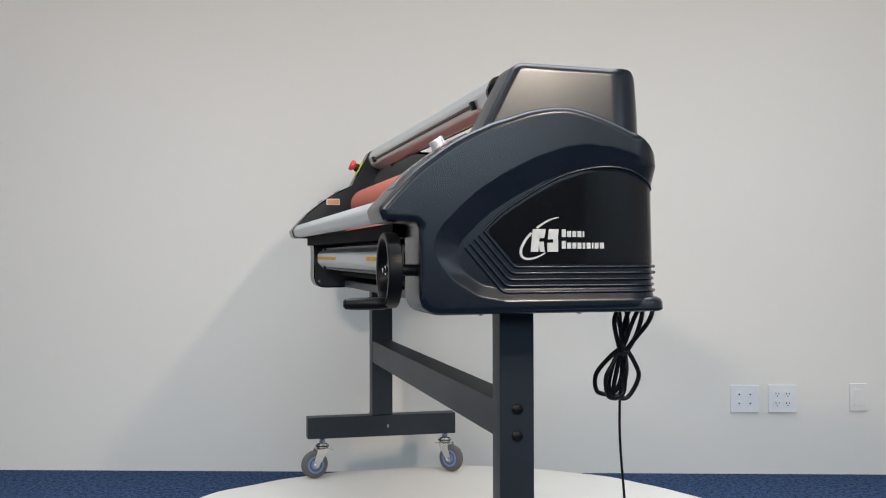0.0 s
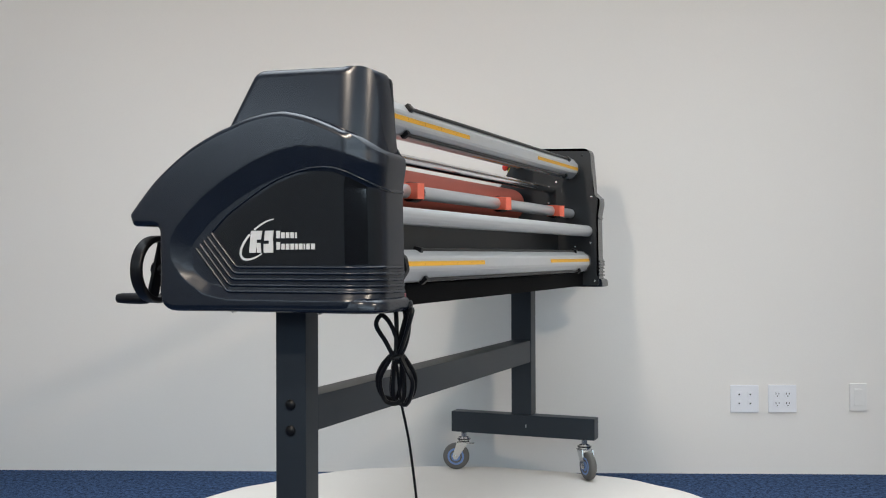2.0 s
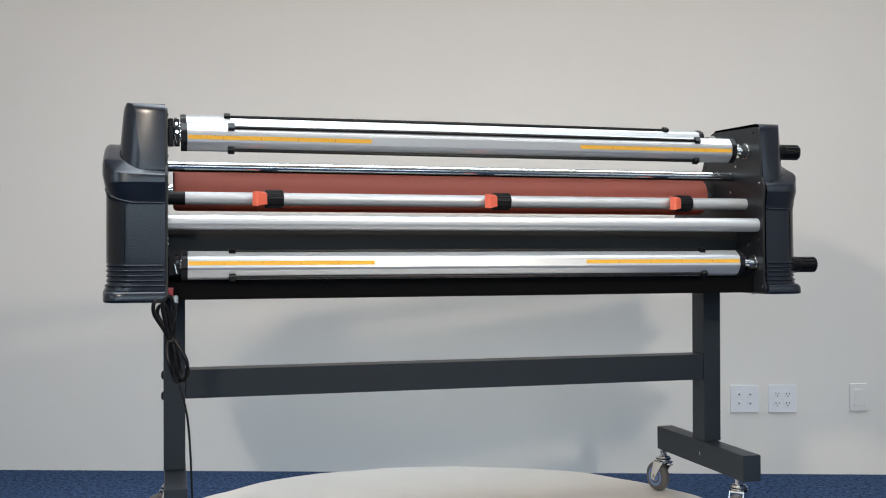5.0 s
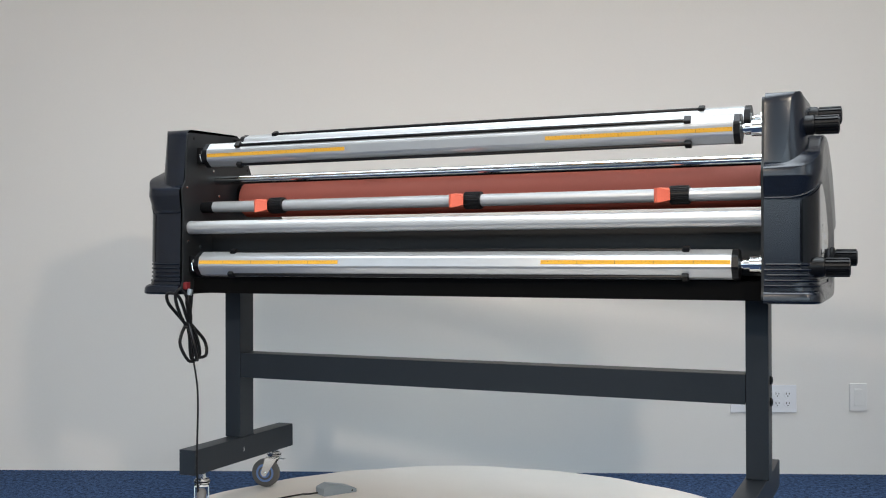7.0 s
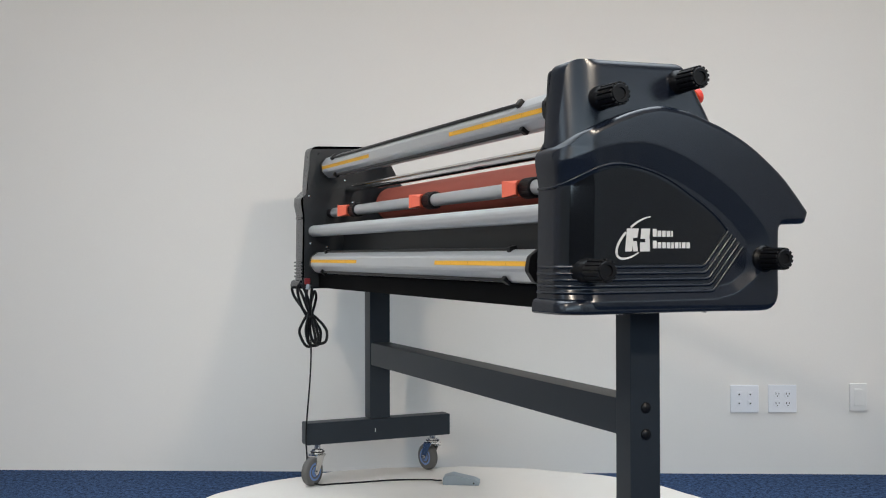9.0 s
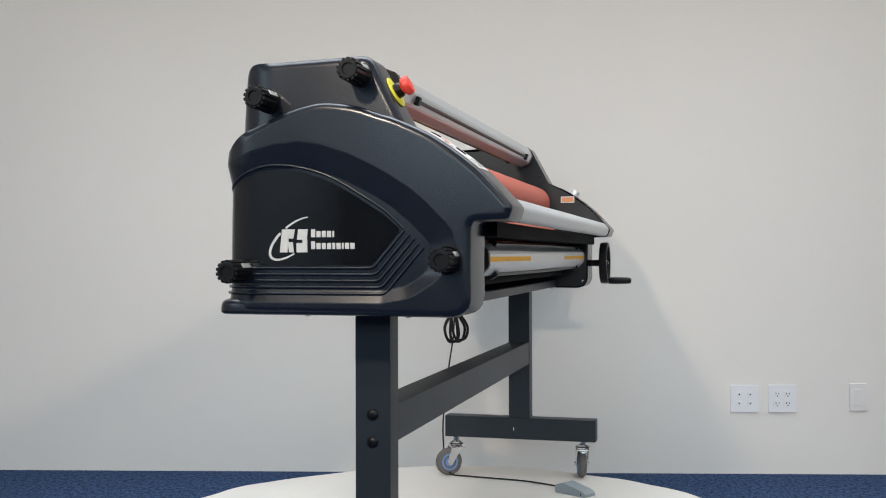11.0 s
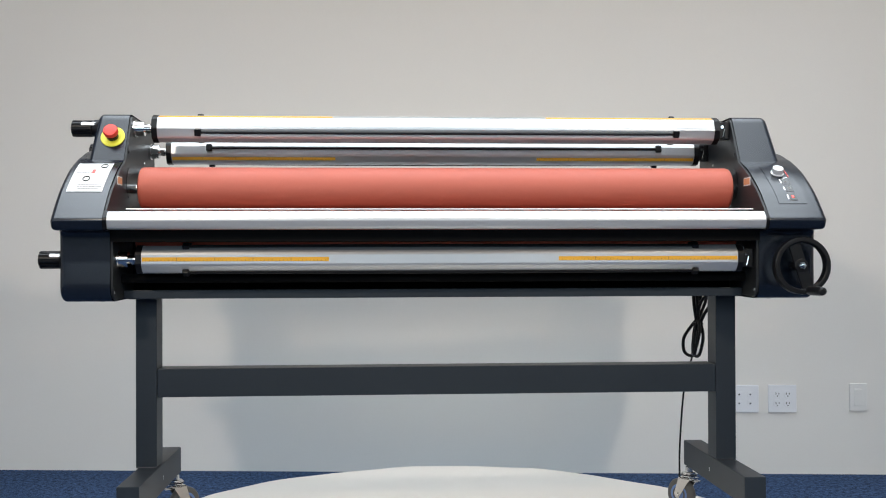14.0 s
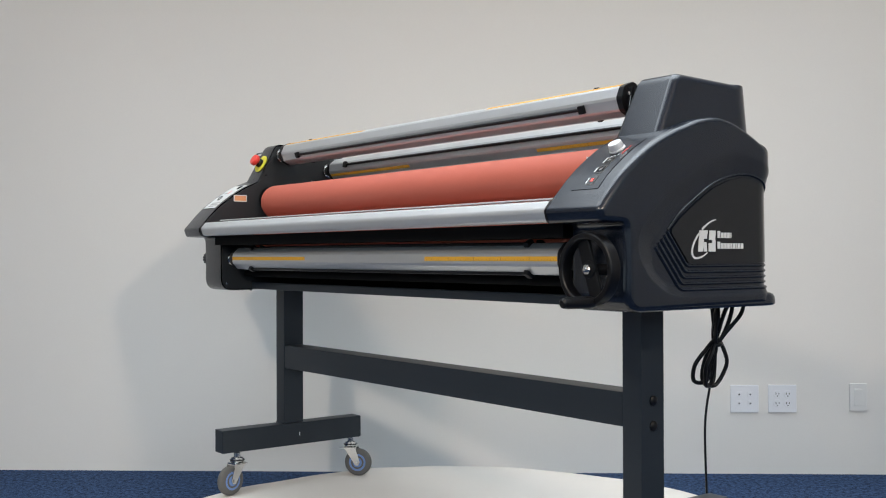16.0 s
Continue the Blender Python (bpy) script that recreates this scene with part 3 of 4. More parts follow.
def supply_tube(key, strips, rods, label):
    cy, cz = TUBES[key]
    R = 0.0385
    bm = bmesh.new()
    prof = []
    a0 = strips[0]
    for k in range(8):
        for da in (-17.5, 17.5):
            t = radians(a0 + 45 * k + da)
            prof.append((cy + R * math.cos(t), cz + R * math.sin(t)))
    tube = part("supply_tube", prism(bm, prof, -0.800, 0.800), M_ALU, lam, label, 15)
    flat = R * math.cos(radians(17.5))
    for s in (-1, 1):
        cap = bmesh.new()
        prism(cap, [(cy + (y - cy) * 1.03, cz + (z - cz) * 1.03) for y, z in prof], *sorted((s * 0.800, s * 0.816)))
        part("end_cap", cap, M_BLACK, tube, "black tube end cap", 20)
        part("cap_screw", rod(bmesh.new(), (s * 0.816, cy + 0.02, cz + 0.012), (s * 0.8175, cy + 0.02, cz + 0.012), 0.004, seg=10), M_CHROME, tube)
    # shaft and chuck at the knob end, bracket at the crank end
    part("chuck", lathe(bmesh.new(), (-0.816, cy, cz), (-1, 0, 0), [(0, 0.011), (0.008, 0.011), (0.009, 0.014), (0.024, 0.012), (0.025, 0.021), (0.048, 0.021), (0.049, 0.024), (0.0555, 0.024)], 28), M_CHROME, tube, "chrome shaft chuck")
    part("shaft", rod(bmesh.new(), (0.816, cy, cz), (0.8495, cy, cz), 0.0085, seg=12), M_CHROME, tube)
    br = bmesh.new()
    box(br, (0.834, cy - 0.020, cz - 0.026), (0.8495, cy - 0.010, cz + 0.026), 0.003)
    box(br, (0.834, cy + 0.010, cz - 0.026), (0.8495, cy + 0.020, cz + 0.026), 0.003)
    box(br, (0.834, cy - 0.0098, cz - 0.026), (0.8495, cy + 0.0098, cz - 0.012), 0.002)
    part("bracket", br, M_BLACK, tube, "black shaft bracket")
    part("latch_pin", rod(bmesh.new(), (0.829, cy - 0.004, cz - 0.016), (0.829, cy + 0.004, cz + 0.030), 0.0035, seg=10), M_CHROME, tube)
    for side in (-1, 1):
        clip = box(bmesh.new(), (0.819, cy + side * 0.021 - 0.0025, cz - 0.024), (0.8335, cy + side * 0.021 + 0.0025, cz + 0.024), 0.002)
        part("shaft_clip", clip, M_BLACK, tube)
        part("clip_screw", rod(bmesh.new(), (0.8262, cy + side * 0.0235, cz + 0.010), (0.8262, cy + side * 0.0255, cz + 0.010), 0.0045, seg=10), M_CHROME, tube)
        part("spring_pin", rod(bmesh.new(), (0.8275, cy + side * 0.0255, cz - 0.020), (0.8335, cy + side * 0.0255, cz + 0.004), 0.0022, seg=8), M_CHROME, tube)
    for a in strips:
        t = radians(a)
        n, u = Vector((0, math.cos(t), math.sin(t))), Vector((0, -math.sin(t), math.cos(t)))
        o = Vector((0, cy, cz)) + n * flat
        for s in (-1, 1):
            q = bmesh.new()
            c = [o + u * (b * 0.0054) + Vector((s * x, 0, 0)) + n * h for h in (-0.0005, 0.0008) for x, b in ((0.308, -1), (0.798, -1), (0.798, 1), (0.308, 1))]
            v = [q.verts.new(p) for p in c]
            for f in ((0, 1, 2, 3), (7, 6, 5, 4), (0, 1, 5, 4), (1, 2, 6, 5), (2, 3, 7, 6), (3, 0, 4, 7)):
                q.faces.new([v[k] for k in f])
            tape = part("ruler_tape", q, M_YELLOW, tube, "yellow measuring tape", 0)
            tick = bmesh.new()
            for k in range(1, 49):
                long = k % 10 == 0
                p = o + Vector((s * (0.308 + 0.010 * k), 0, 0)) + n * 0.0008
                w, h = (0.0006, 0.0058) if long else (0.0004, 0.0022)
                e = [p + Vector((dx, 0, 0)) + u * du + n * 0.0004 for dx, du in ((-w, 0.0053 - h * 1.8), (w, 0.0053 - h * 1.8), (w, 0.0053), (-w, 0.0053))]
                tick.faces.new([tick.verts.new(x) for x in e])
            bmesh.ops.solidify(tick, geom=tick.faces[:], thickness=0.0002)
            part("tick_marks", tick, M_TICK, tape, smooth=0)
    for a in rods:
        t = radians(a)
        n, u = Vector((0, math.cos(t), math.sin(t))), Vector((0, -math.sin(t), math.cos(t)))
        o = Vector((0, cy, cz)) + n * (R - 0.001)
        bm = bmesh.new()
        pts = [o + Vector((-0.684 + 1.368 * k / 24, 0, 0)) + n * (0.0015 + 0.0015 * math.sin(math.pi * k / 24)) for k in range(25)]
        sweep(bm, pts, 0.0045, 8)
        g = part("grip_strip", bm, M_BLACK, tube, "thin black rubber grip strip")
        for s in (-1, 1):
            b2 = bmesh.new()
            box(b2, (-0.009, -0.0105, -0.004), (0.009, 0.0105, 0.0095), 0.003)
            st = part("strip_clamp", b2, M_BLACK, g)
            st.matrix_local = Matrix.Translation(o + Vector((s * 0.686, 0, 0))) @ Matrix((Vector((1, 0, 0)), u, n)).transposed().to_4x4()
            for du in (-0.0055, 0.0055):
                rod(b2 := bmesh.new(), (0, du, 0.0095), (0, du, 0.0105), 0.0026, seg=8)
                sc = part("clamp_screw", b2, M_CHROME, tube)
                sc.matrix_local = st.matrix_local
    return tube


supply_tube("Tf", (112, 292), (200, 62, 318), "octagonal brushed aluminium film supply tube with yellow tapes")
supply_tube("Tb", (-5, 217), (40, 166, 300), "octagonal brushed aluminium film supply tube with yellow tapes")
supply_tube("Bf", (179, 359), (118, 240, 60), "octagonal brushed aluminium rewind tube with yellow tapes")
supply_tube("Bb", (10, 190), (75, 308, 160), "octagonal brushed aluminium rewind tube with yellow tapes")

# guide bars between the plates
FULL, LOW = PLATE - 0.0005, -0.8715


def bar(name, y, z, r, mat, label, grooves=0):
    seg = 48
    bm = bmesh.new()
    prof = []
    for k in range(seg):
        rr = r * (1 - (0.035 if grooves and k % (seg // grooves) == 0 else 0))
        prof.append((y + rr * math.cos(2 * math.pi * k / seg), z + rr * math.sin(2 * math.pi * k / seg)))
    return part(name, prism(bm, prof, LOW, FULL), mat, lam, label, 30)


bar("chrome_bar", 0.042, 1.060, 0.0145, M_CHROME, "polished chrome guide bar")
cut = bar("cutter_bar", 0.113, 0.970, 0.0175, M_BAR, "aluminium cutter guide bar")
part("end_sleeve", rod(bmesh.new(), (0.805, 0.113, 0.970), (0.8492, 0.113, 0.970), 0.0182), M_BLACK, cut)
bar("rear_idler", 0.178, 0.904, 0.0205, M_BAR, "ribbed aluminium rear idler bar", grooves=8)
front = part("front_bar", prism(bmesh.new(), fillet([(-0.338, 0.884, 0.014), (-0.338, 0.931, 0.012), (-0.366, 0.931, 0.016), (-0.384, 0.910, 0.014), (-0.376, 0.884, 0.014)]), -0.868, 0.848), M_BAR, lam, "rounded aluminium front bar", 40)
for s in (-1, 1):
    part("bar_end", prism(bmesh.new(), fillet([(-0.336, 0.882, 0.014), (-0.336, 0.933, 0.012), (-0.366, 0.933, 0.016), (-0.386, 0.910, 0.014), (-0.378, 0.882, 0.014)]), *sorted((s * (INNER[s] - 0.004 + (0.002 if s > 0 else 0)), s * (INNER[s] + 0.006)))), M_BLACK, front)
part("feed_strip", box(bmesh.new(), (-0.832, -0.330, 0.936), (0.832, -0.262, 0.9395), 0.0008), M_ALU2, lam, "thin aluminium feed strip")
part("rear_panel", box(bmesh.new(), (LOW, 0.060, 0.760), (FULL, 0.066, 0.905), 0.001), M_PLATE, lam, "dark steel rear panel")
# bar, tray and lip get the recess shade as their colour
part("slitter_bar", rod(bmesh.new(), (LOW, -0.205, 0.755), (FULL, -0.205, 0.755), 0.013), M_SHADE, lam, "lower steel bar with recess shade in its colour")
part("bottom_tray", box(bmesh.new(), (LOW, -0.172, 0.700), (FULL, 0.155, 0.706), 0.001), M_SHADE, lam, "grey steel bottom tray, coloured black as if shaded")
part("rear_lip", box(bmesh.new(), (LOW, 0.1555, 0.700), (FULL, 0.161, 0.748), 0.001), M_SHADE, lam, "steel rear lip, coloured black as if shaded")
part("front_rail", box(bmesh.new(), (LOW, -0.190, 0.6985), (FULL, -0.1725, 0.722), 0.002), M_STAND, lam, "grey steel front rail")
# added strip, not a known part: keeps light off the lower roller
part("roller_shade_strip", box(bmesh.new(), (LOW, -0.330, 0.853), (FULL, -0.205, 0.8838), 0.0005), M_SHADE, lam, "black strip added to keep the lower roller in shade")
# the shield too is coloured as dark as the shade round it
part("inner_shield", box(bmesh.new(), (LOW, -0.085, 0.7065), (FULL, -0.080, 0.930), 0.001), M_SHADE, lam, "inner shield, coloured black as if shaded")

# adjustable cutters on the guide bar
for u in (0.585, -0.066, -0.644):
    c = part("cutter_collar", lathe(bmesh.new(), (u - 0.040, 0.113, 0.970), (1, 0, 0), [(0, 0.0205), (0.0, 0.0225), (0.002, 0.0235), (0.049, 0.0235), (0.051, 0.0225), (0.051, 0.0205)], 24), M_BLACK, lam, "black cutter collar with an orange guard")
    rib = bmesh.new()
    for k in range(24):
        t = 2 * math.pi * k / 24
        rod(rib, (u - 0.038, 0.113 + 0.0237 * math.cos(t), 0.970 + 0.0237 * math.sin(t)), (u + 0.009, 0.113 + 0.0237 * math.cos(t), 0.970 + 0.0237 * math.sin(t)), 0.0012, seg=6)
    part("collar_ribs", rib, M_BLACK, c)
    flat = fillet([(u + 0.0115, 0.134, 0.0), (u + 0.014, 0.098, 0.002), (u + 0.024, 0.098, 0.002), (u + 0.034, 0.130, 0.003), (u + 0.046, 0.152, 0.004), (u + 0.034, 0.166, 0.005), (u + 0.004, 0.143, 0.004)])
    g = bmesh.new()
    lo = [g.verts.new((a, b, 0.952 + 0.010 * max(0, min(1, (b - 0.138) / 0.02)) * (1 if a < u + 0.02 else -0.3))) for a, b in flat]
    hi = [g.verts.new((a, b, 0.990 - 0.014 * max(0, min(1, (b - 0.132) / 0.02)) * (1 if a < u + 0.02 else 0.2))) for a, b in flat]
    for k in range(len(flat)):
        g.faces.new((lo[k], lo[(k + 1) % len(flat)], hi[(k + 1) % len(flat)], hi[k]))
    g.faces.new(lo[::-1])
    g.faces.new(hi)
    part("guard", g, M_ORANGE, c, "orange blade guard", 30)

# tension knobs at the knob end
for (y, z), xa, xb in (((-0.070, 1.178), -0.945, -1.043), ((0.126, 1.132), -0.935, -1.047), ((-0.262, 0.806), -0.998, -1.072), ((0.174, 0.784), -0.970, -1.072)):
    k = part("tension_knob", lathe(bmesh.new(), (xa, y, z), (-1, 0, 0), [(0, 0.029), (0.012, 0.029), (0.016, 0.026), (abs(xb - xa) - 0.062, 0.0245), (abs(xb - xa) - 0.056, 0.020), (abs(xb - xa) - 0.003, 0.020), (abs(xb - xa), 0.018), (abs(xb - xa), 0.012), (abs(xb - xa) - 0.004, 0.011)], 32), M_BLACK, lam, "black ribbed tension knob")
    for q in range(14):
        t = 2 * math.pi * q / 14
        b2 = box(bmesh.new(), (-0.027, -0.0032, 0.018), (0.027, 0.0032, 0.0235), 0.001)
        rb = part("grip_rib", b2, M_BLACK, k)
        rb.matrix_local = Matrix.Translation((xb + 0.029, y, z)) @ Matrix.Rotation(t, 4, "X")
    ins = part("knob_label", box(bmesh.new(), (-0.020, -0.005, 0.0228), (0.020, 0.005, 0.0246), 0.0006), M_ALU2, k, "silver knob insert")
    ins.matrix_local = Matrix.Translation((xb + 0.050, y, z)) @ Matrix.Rotation(radians(60), 4, "X")

# emergency stop on the knob end's tower
tn = Vector((0, -0.142, 0.075)).normalized()
to = Vector((-0.916, -0.1275, 1.148))
stop = part("emergency_stop", lathe(bmesh.new(), to, tn, [(0, 0.033), (0.0025, 0.033), (0.003, 0.031)], 36), M_LIME, lam, "red emergency stop button on a yellow ring")
part("collar", lathe(bmesh.new(), to + tn * 0.003, tn, [(0, 0.016), (0.010, 0.016), (0.014, 0.013)], 28), M_BLACK, stop)
part("button", lathe(bmesh.new(), to + tn * 0.013, tn, [(0, 0.012), (0.006, 0.014), (0.010, 0.020), (0.019, 0.0205), (0.0235, 0.018), (0.025, 0.010)], 32), M_STOP, stop)


def on_slope(y):
    """Height and rise of the cover's top at y."""
    O = [p for p in BODY if p[1] > 0.9 and -0.375 < p[0] < 0.2]
    O.sort()
    for (a, za), (b, zb) in zip(O, O[1:]):
        if a <= y <= b and b > a:
            s = (zb - za) / (b - a)
            return za + s * (y - a), s
    return 1.0, 0.0


def slope_pose(u, y, up=0.0):
    z, s = on_slope(y)
    n = Vector((0, -s, 1)).normalized()
    f = Vector((0, 1, s)).normalized()
    return Matrix.Translation(Vector((u, y, z)) + n * up) @ Matrix((Vector((1, 0, 0)), f, n)).transposed().to_4x4()


def slope_sheet(u0, u1, y0, y1, up, thick=0.0012):
    bm = bmesh.new()
    rows = []
    for k in range(9):
        y = y0 + (y1 - y0) * k / 8
        rows.append([bm.verts.new(slope_pose(u, y, up).translation) for u in (u0, u1)])
    for a, b in zip(rows, rows[1:]):
        bm.faces.new((a[0], a[1], b[1], b[0]))
    bmesh.ops.recalc_face_normals(bm, faces=bm.faces)
    bmesh.ops.solidify(bm, geom=bm.faces[:], thickness=thick)
    return bm


sticker = part("instruction_sticker", slope_sheet(-0.994, -0.878, -0.318, -0.194, 0.0016), M_WHITE, covers[-1], "white instruction sticker with a roller diagram")
ctrl = part("control_panel", slope_sheet(0.897, 0.978, -0.350, -0.200, 0.0012), M_PLASTIC, covers[1], "black control panel with a dial and buttons")


def slope_mark(name, parent, mat, u, y, w, h, up, lab=""):
    return part(name, slope_sheet(u - w / 2, u + w / 2, y - h / 2, y + h / 2, up, 0.0005), mat, parent, lab, 0)


def slope_ring(name, mat, u, y, r, up):
    bm = bmesh.new()
    sweep(bm, [Vector((r * math.cos(2 * math.pi * k / 20), r * math.sin(2 * math.pi * k / 20), 0)) for k in range(20)], 0.0016, 6, True)
    ob = part(name, bm, mat, covers[-1])
    ob.matrix_local = slope_pose(u, y, up)
    return ob


slope_ring("roller_mark", M_BLACK, -0.903, -0.212, 0.0110, 0.0022)
slope_ring("roller_mark", M_BLACK, -0.944, -0.272, 0.0110, 0.0022)
slope_mark("red_mark", covers[-1], M_STOP, -0.930, -0.240, 0.010, 0.018, 0.0022)
for y, w in ((-0.296, 0.080), (-0.303, 0.080), (-0.310, 0.070)):
    slope_mark("text_bar", covers[-1], M_TYRE, -0.925, y, w, 0.0018, 0.0022)
slope_mark("diagram_line", covers[-1], M_TYRE, -0.955, -0.246, 0.056, 0.0012, 0.0022)
slope_mark("diagram_line", covers[-1], M_TYRE, -0.982, -0.258, 0.0012, 0.024, 0.0022)
for y in (-0.280, -0.306, -0.332):
    slope_mark("button_frame", covers[1], M_TYRE, 0.944, y, 0.022, 0.020, 0.0017)
    slope_mark("button_face", covers[1], M_GLOSS, 0.944, y, 0.019, 0.017, 0.0021)
    slope_mark("button_bar", covers[1], M_STOP if y < -0.32 else M_TYRE, 0.944, y, 0.008, 0.007, 0.0025)
    slope_mark("button_bar", covers[1], M_ALU2, 0.930, y, 0.0035, 0.012, 0.0018)
slope_mark("dial_mark", covers[1], M_STOP, 0.962, -0.246, 0.0022, 0.030, 0.0018)
for k in range(4):
    slope_mark("dial_mark", covers[1], M_ALU2, 0.930 + 0.008 * k, -0.272 + 0.003 * k, 0.004, 0.003, 0.0018)
dial = part("speed_dial", lathe(bmesh.new(), (0, 0, 0), (0, 0, 1), [(0, 0.0185), (0.003, 0.0185), (0.0035, 0.0165), (0.016, 0.0158), (0.018, 0.0145)], 32), M_ALU2, covers[1], "silver speed dial")
dial.matrix_local = slope_pose(0.934, -0.245, 0.002)
# small warning labels on the inner faces
for s in (-1, 1):
    x0, x1 = sorted((s * (INNER[s] - 0.0012), s * INNER[s]))
    lb = part("warning_label", box(bmesh.new(), (x0, -0.258, 1.007), (x1, -0.208, 1.030)), M_WHITE, lam, "orange warning label", 0)
    x0, x1 = sorted((s * (INNER[s] - 0.0020), s * (INNER[s] - 0.0013)))
    part("label_field", box(bmesh.new(), (x0, -0.255, 1.010), (x1, -0.211, 1.027)), M_LABEL, lb, smooth=0)

# hand crank in front of the crank end
HUB = Vector((0.952, -0.357, 0.785))
wheel = bmesh.new()
hoops = []
for k in range(56):
    a = 2 * math.pi * k / 56
    rim = [(0.0695 + 0.0075 * math.copysign(abs(math.cos(t)) ** 0.45, math.cos(t)), 0.0145 * math.copysign(abs(math.sin(t)) ** 0.45, math.sin(t))) for t in [2 * math.pi * (q + 0.5) / 12 for q in range(12)]]
    hoops.append([wheel.verts.new(HUB + Vector((r * math.cos(a), h, r * math.sin(a)))) for r, h in rim])
for k in range(56):
    for q in range(12):
        wheel.faces.new((hoops[k][q], hoops[k][(q + 1) % 12], hoops[(k + 1) % 56][(q + 1) % 12], hoops[(k + 1) % 56][q]))
crank = part("hand_wheel", wheel, M_BLACK, lam, "black hand wheel with a folding handle")
ca = radians(-72)
cd = Vector((math.cos(ca), 0, math.sin(ca)))
web = bmesh.new()
box(web, (-0.066, 0.000, -0.017), (0.066, 0.010, 0.017), 0.004)
lathe(web, (0, 0.002, 0), (0, -1, 0), [(0, 0.019), (0.004, 0.018), (0.006, 0.014)], 28)
wb = part("spoke", web, M_BLACK, crank)
wb.matrix_local = Matrix.Translation(HUB) @ Matrix((cd, Vector((0, 1, 0)), cd.cross(Vector((0, 1, 0))))).transposed().to_4x4()
part("hub_nut", lathe(bmesh.new(), HUB + Vector((0, -0.005, 0)), (0, -1, 0), [(0, 0.011), (0.003, 0.011), (0.0032, 0.006), (0.008, 0.006), (0.009, 0.004)], 6), M_CHROME, crank, "chrome hub nut")
part("axle", rod(bmesh.new(), HUB + Vector((0, 0.012, 0)), HUB + Vector((0, 0.056, 0)), 0.012), M_BLACK, crank)
ho = HUB + Vector((0.018, 0, -0.066))
part("handle", lathe(bmesh.new(), ho, (0, -1, 0), [(-0.006, 0.009), (0.006, 0.009), (0.010, 0.0115), (0.030, 0.0130), (0.080, 0.0120), (0.092, 0.0105), (0.096, 0.006)], 20), M_BLACK, crank)

# power inlet and the bundled cord below the crank end
part("rocker_switch", box(bmesh.new(), (0.836, 0.196, 0.712), (0.8495, 0.216, 0.734), 0.002), M_SWITCH, lam, "dark red rocker switch")
part("cable_gland", rod(bmesh.new(), (0.832, 0.203, 0.712), (0.832, 0.208, 0.694), 0.008), M_PEDAL, lam)
K = Vector((0.842, 0.197, 0.594))
CORD = 0.0052


def loop(pts, name="cord_loop"):
    return part(name, sweep(bmesh.new(), smooth_path([K + Vector(p) * 1.15 for p in pts], 8, True), CORD, 8, True), M_BLACK, cord)


cord = part("power_cord", sweep(bmesh.new(), smooth_path([(0.832, 0.208, 0.700), (0.832, 0.212, 0.680), (0.834, 0.212, 0.660), (0.840, 0.203, 0.635), K], 8), CORD, 8), M_BLACK, lam, "bundled black power cord")
loop([(0, 0, -0.01), (0.014, -0.018, 0.03), (0.030, -0.030, 0.062), (0.022, -0.022, 0.080), (0.006, -0.010, 0.06), (0, 0.002, 0.02)])
loop([(0, 0, 0), (0.016, 0.020, 0.03), (0.036, 0.040, 0.066), (0.034, 0.046, 0.092), (0.012, 0.028, 0.084), (0.002, 0.008, 0.03)])
loop([(0, 0.004, 0), (0.010, 0.024, 0.035), (0.018, 0.034, 0.084), (0.004, 0.028, 0.104), (-0.008, 0.012, 0.07), (-0.006, 0.0, 0.02)])
loop([(0, 0, 0.01), (-0.004, -0.030, -0.012), (-0.016, -0.050, -0.044), (-0.024, -0.042, -0.078), (-0.016, -0.008, -0.076), (-0.006, 0.006, -0.02)])
loop([(0, 0, 0.01), (-0.018, 0.014, -0.012), (-0.034, 0.022, -0.044), (-0.034, 0.012, -0.080), (-0.016, -0.014, -0.084), (-0.004, -0.010, -0.03)])
loop([(0.002, 0, 0.012), (0.008, 0.022, -0.02), (0.002, 0.032, -0.05), (-0.012, 0.012, -0.090), (-0.020, -0.020, -0.074), (-0.012, -0.014, -0.02)])
loop([(0.001, 0, 0.012), (0.006, -0.022, -0.018), (0.002, -0.036, -0.048), (-0.006, -0.026, -0.086), (-0.012, 0.006, -0.080), (-0.008, 0.008, -0.02)])
loop([(0.011, 0.0, 0.0), (0.0, 0.012, 0.002), (-0.011, 0.0, 0.0), (0.0, -0.012, -0.002)], "cord_tie")
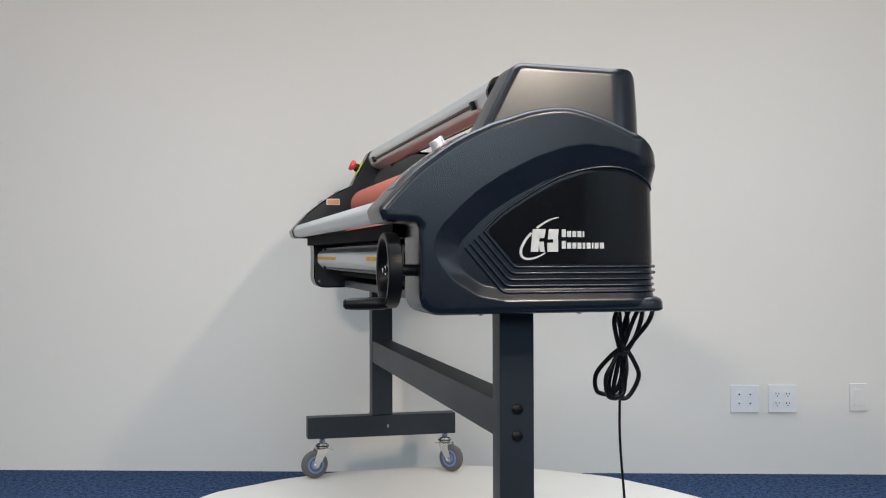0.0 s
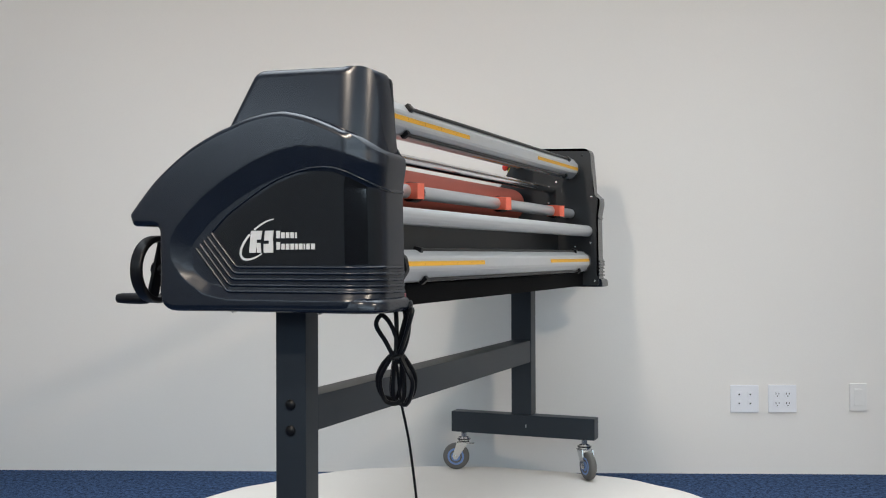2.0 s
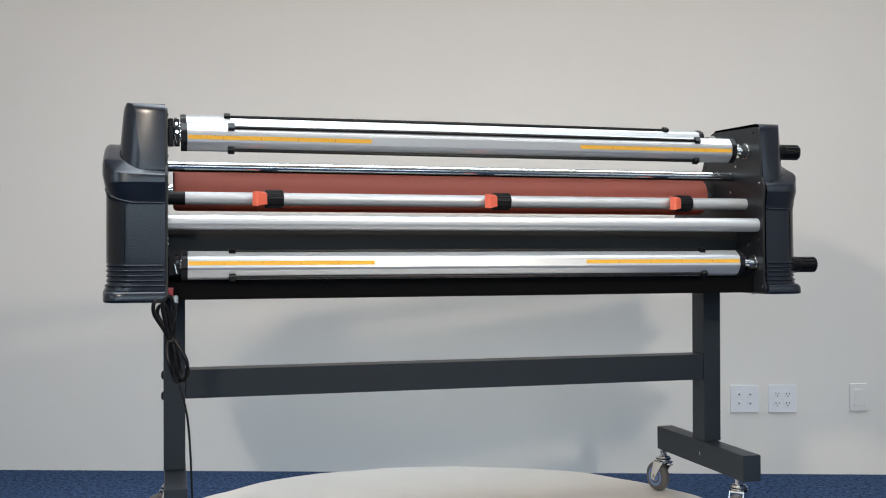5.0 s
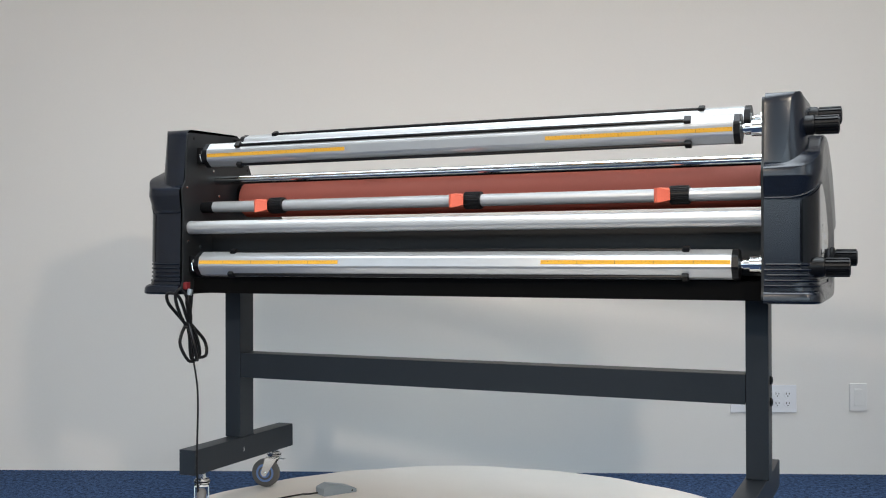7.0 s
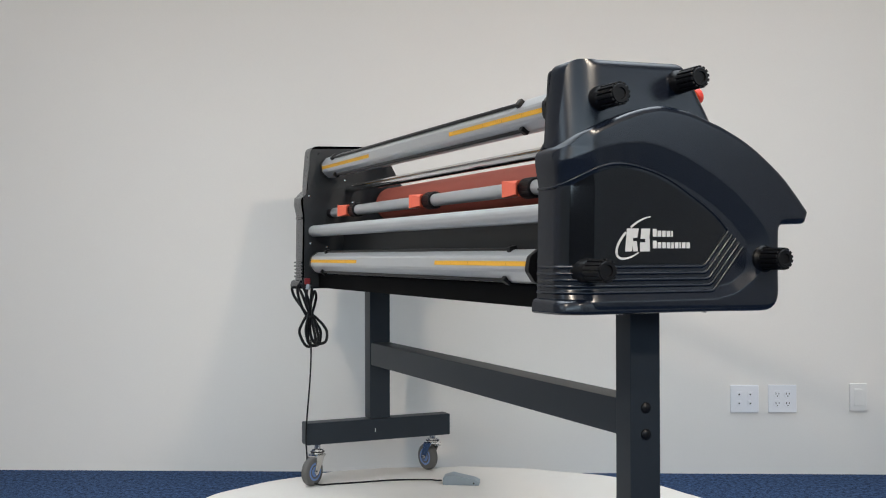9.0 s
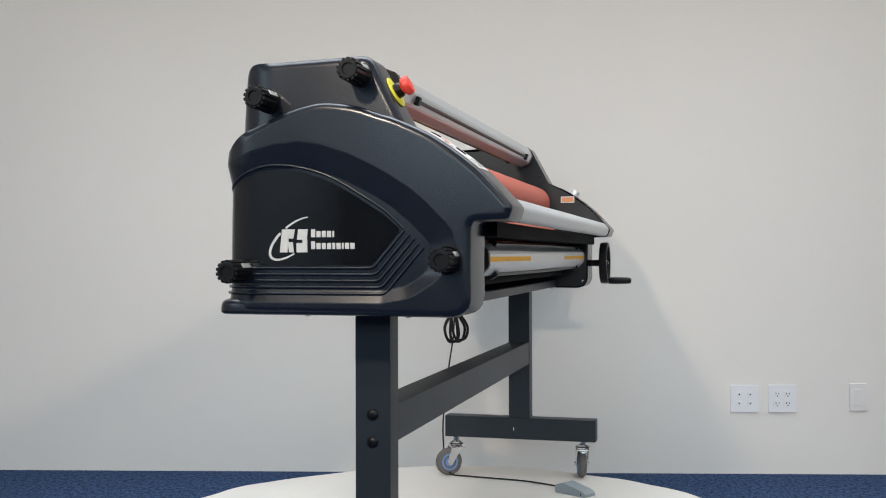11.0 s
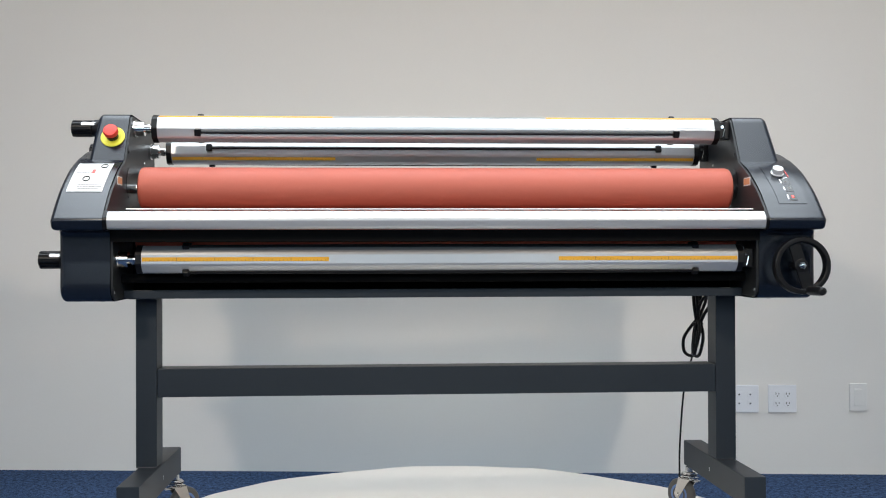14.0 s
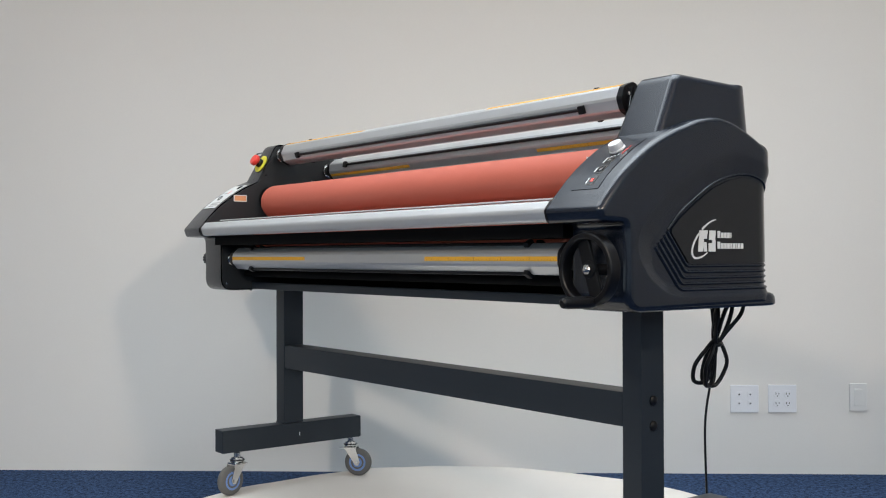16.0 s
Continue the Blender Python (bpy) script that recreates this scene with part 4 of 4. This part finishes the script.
part("cord_strand", sweep(bmesh.new(), smooth_path([(0.836, 0.190, 0.700), (0.838, 0.193, 0.66), K + Vector((0.004, -0.002, 0.0))], 8), CORD, 8), M_BLACK, cord)

# ---- foot pedal on the cloth ----
pedal = thing("foot_pedal", "small grey wedge-shaped foot pedal on the white cloth", "foot pedal")
PP = Vector((0.598, -0.288, 0.0))
pa = math.atan2(-0.350 + 0.228, 0.563 - 0.635)
bm = prism(bmesh.new(), fillet([(-0.062, 0.0, 0.003), (-0.062, 0.026, 0.008), (-0.030, 0.037, 0.012), (0.050, 0.020, 0.006), (0.066, 0.012, 0.005), (0.066, 0.0, 0.002)]), -0.028, 0.028)
bmesh.ops.bevel(bm, geom=[e for e in bm.edges if e.calc_face_angle(0) > 1.2], offset=0.003, segments=2, affect="EDGES", profile=0.5)
pb = part("pedal_body", bm, M_PEDAL, pedal)
pb.matrix_local = Matrix.Translation(PP) @ Matrix.Rotation(pa - math.pi / 2, 4, "Z")
hole = part("screw_hole", rod(bmesh.new(), (0.028, 0.048, 0.008), (0.0286, 0.048, 0.008), 0.003, seg=10), M_BLACK, pb)
cab = [(0.634, -0.228, 0.010), (0.660, -0.216, 0.006), (0.690, -0.200, 0.004), (0.735, -0.090, 0.004), (0.752, 0.040, 0.004), (0.764, 0.120, 0.004), (0.775, 0.190, 0.006), (0.782, 0.222, 0.04),
       (0.788, 0.224, 0.10), (0.790, 0.226, 0.20), (0.800, 0.208, 0.387), (0.826, 0.197, 0.500), (0.842, 0.195, 0.585)]
part("pedal_cable", sweep(bmesh.new(), smooth_path(cab, 8), 0.0030, 8), M_BLACK, pedal, "thin black pedal cable")


# ---- what moves ----
def motions():
    shift = pose(OFF, 0, 0)
    for ob, dx in ((lam, 0.0), (stand, 0.006), (pedal, 0.0)):
        walk(ob, [(t, pose(-0.0027, 0, TABLE, 0, 0, a) @ shift @ pose(dx, 0, 0)) for t, a in TURNS])
    walk(turntable, [(t, pose(-0.0027, 0, TABLE, 0, 0, a)) for t, a in TURNS])


motions()
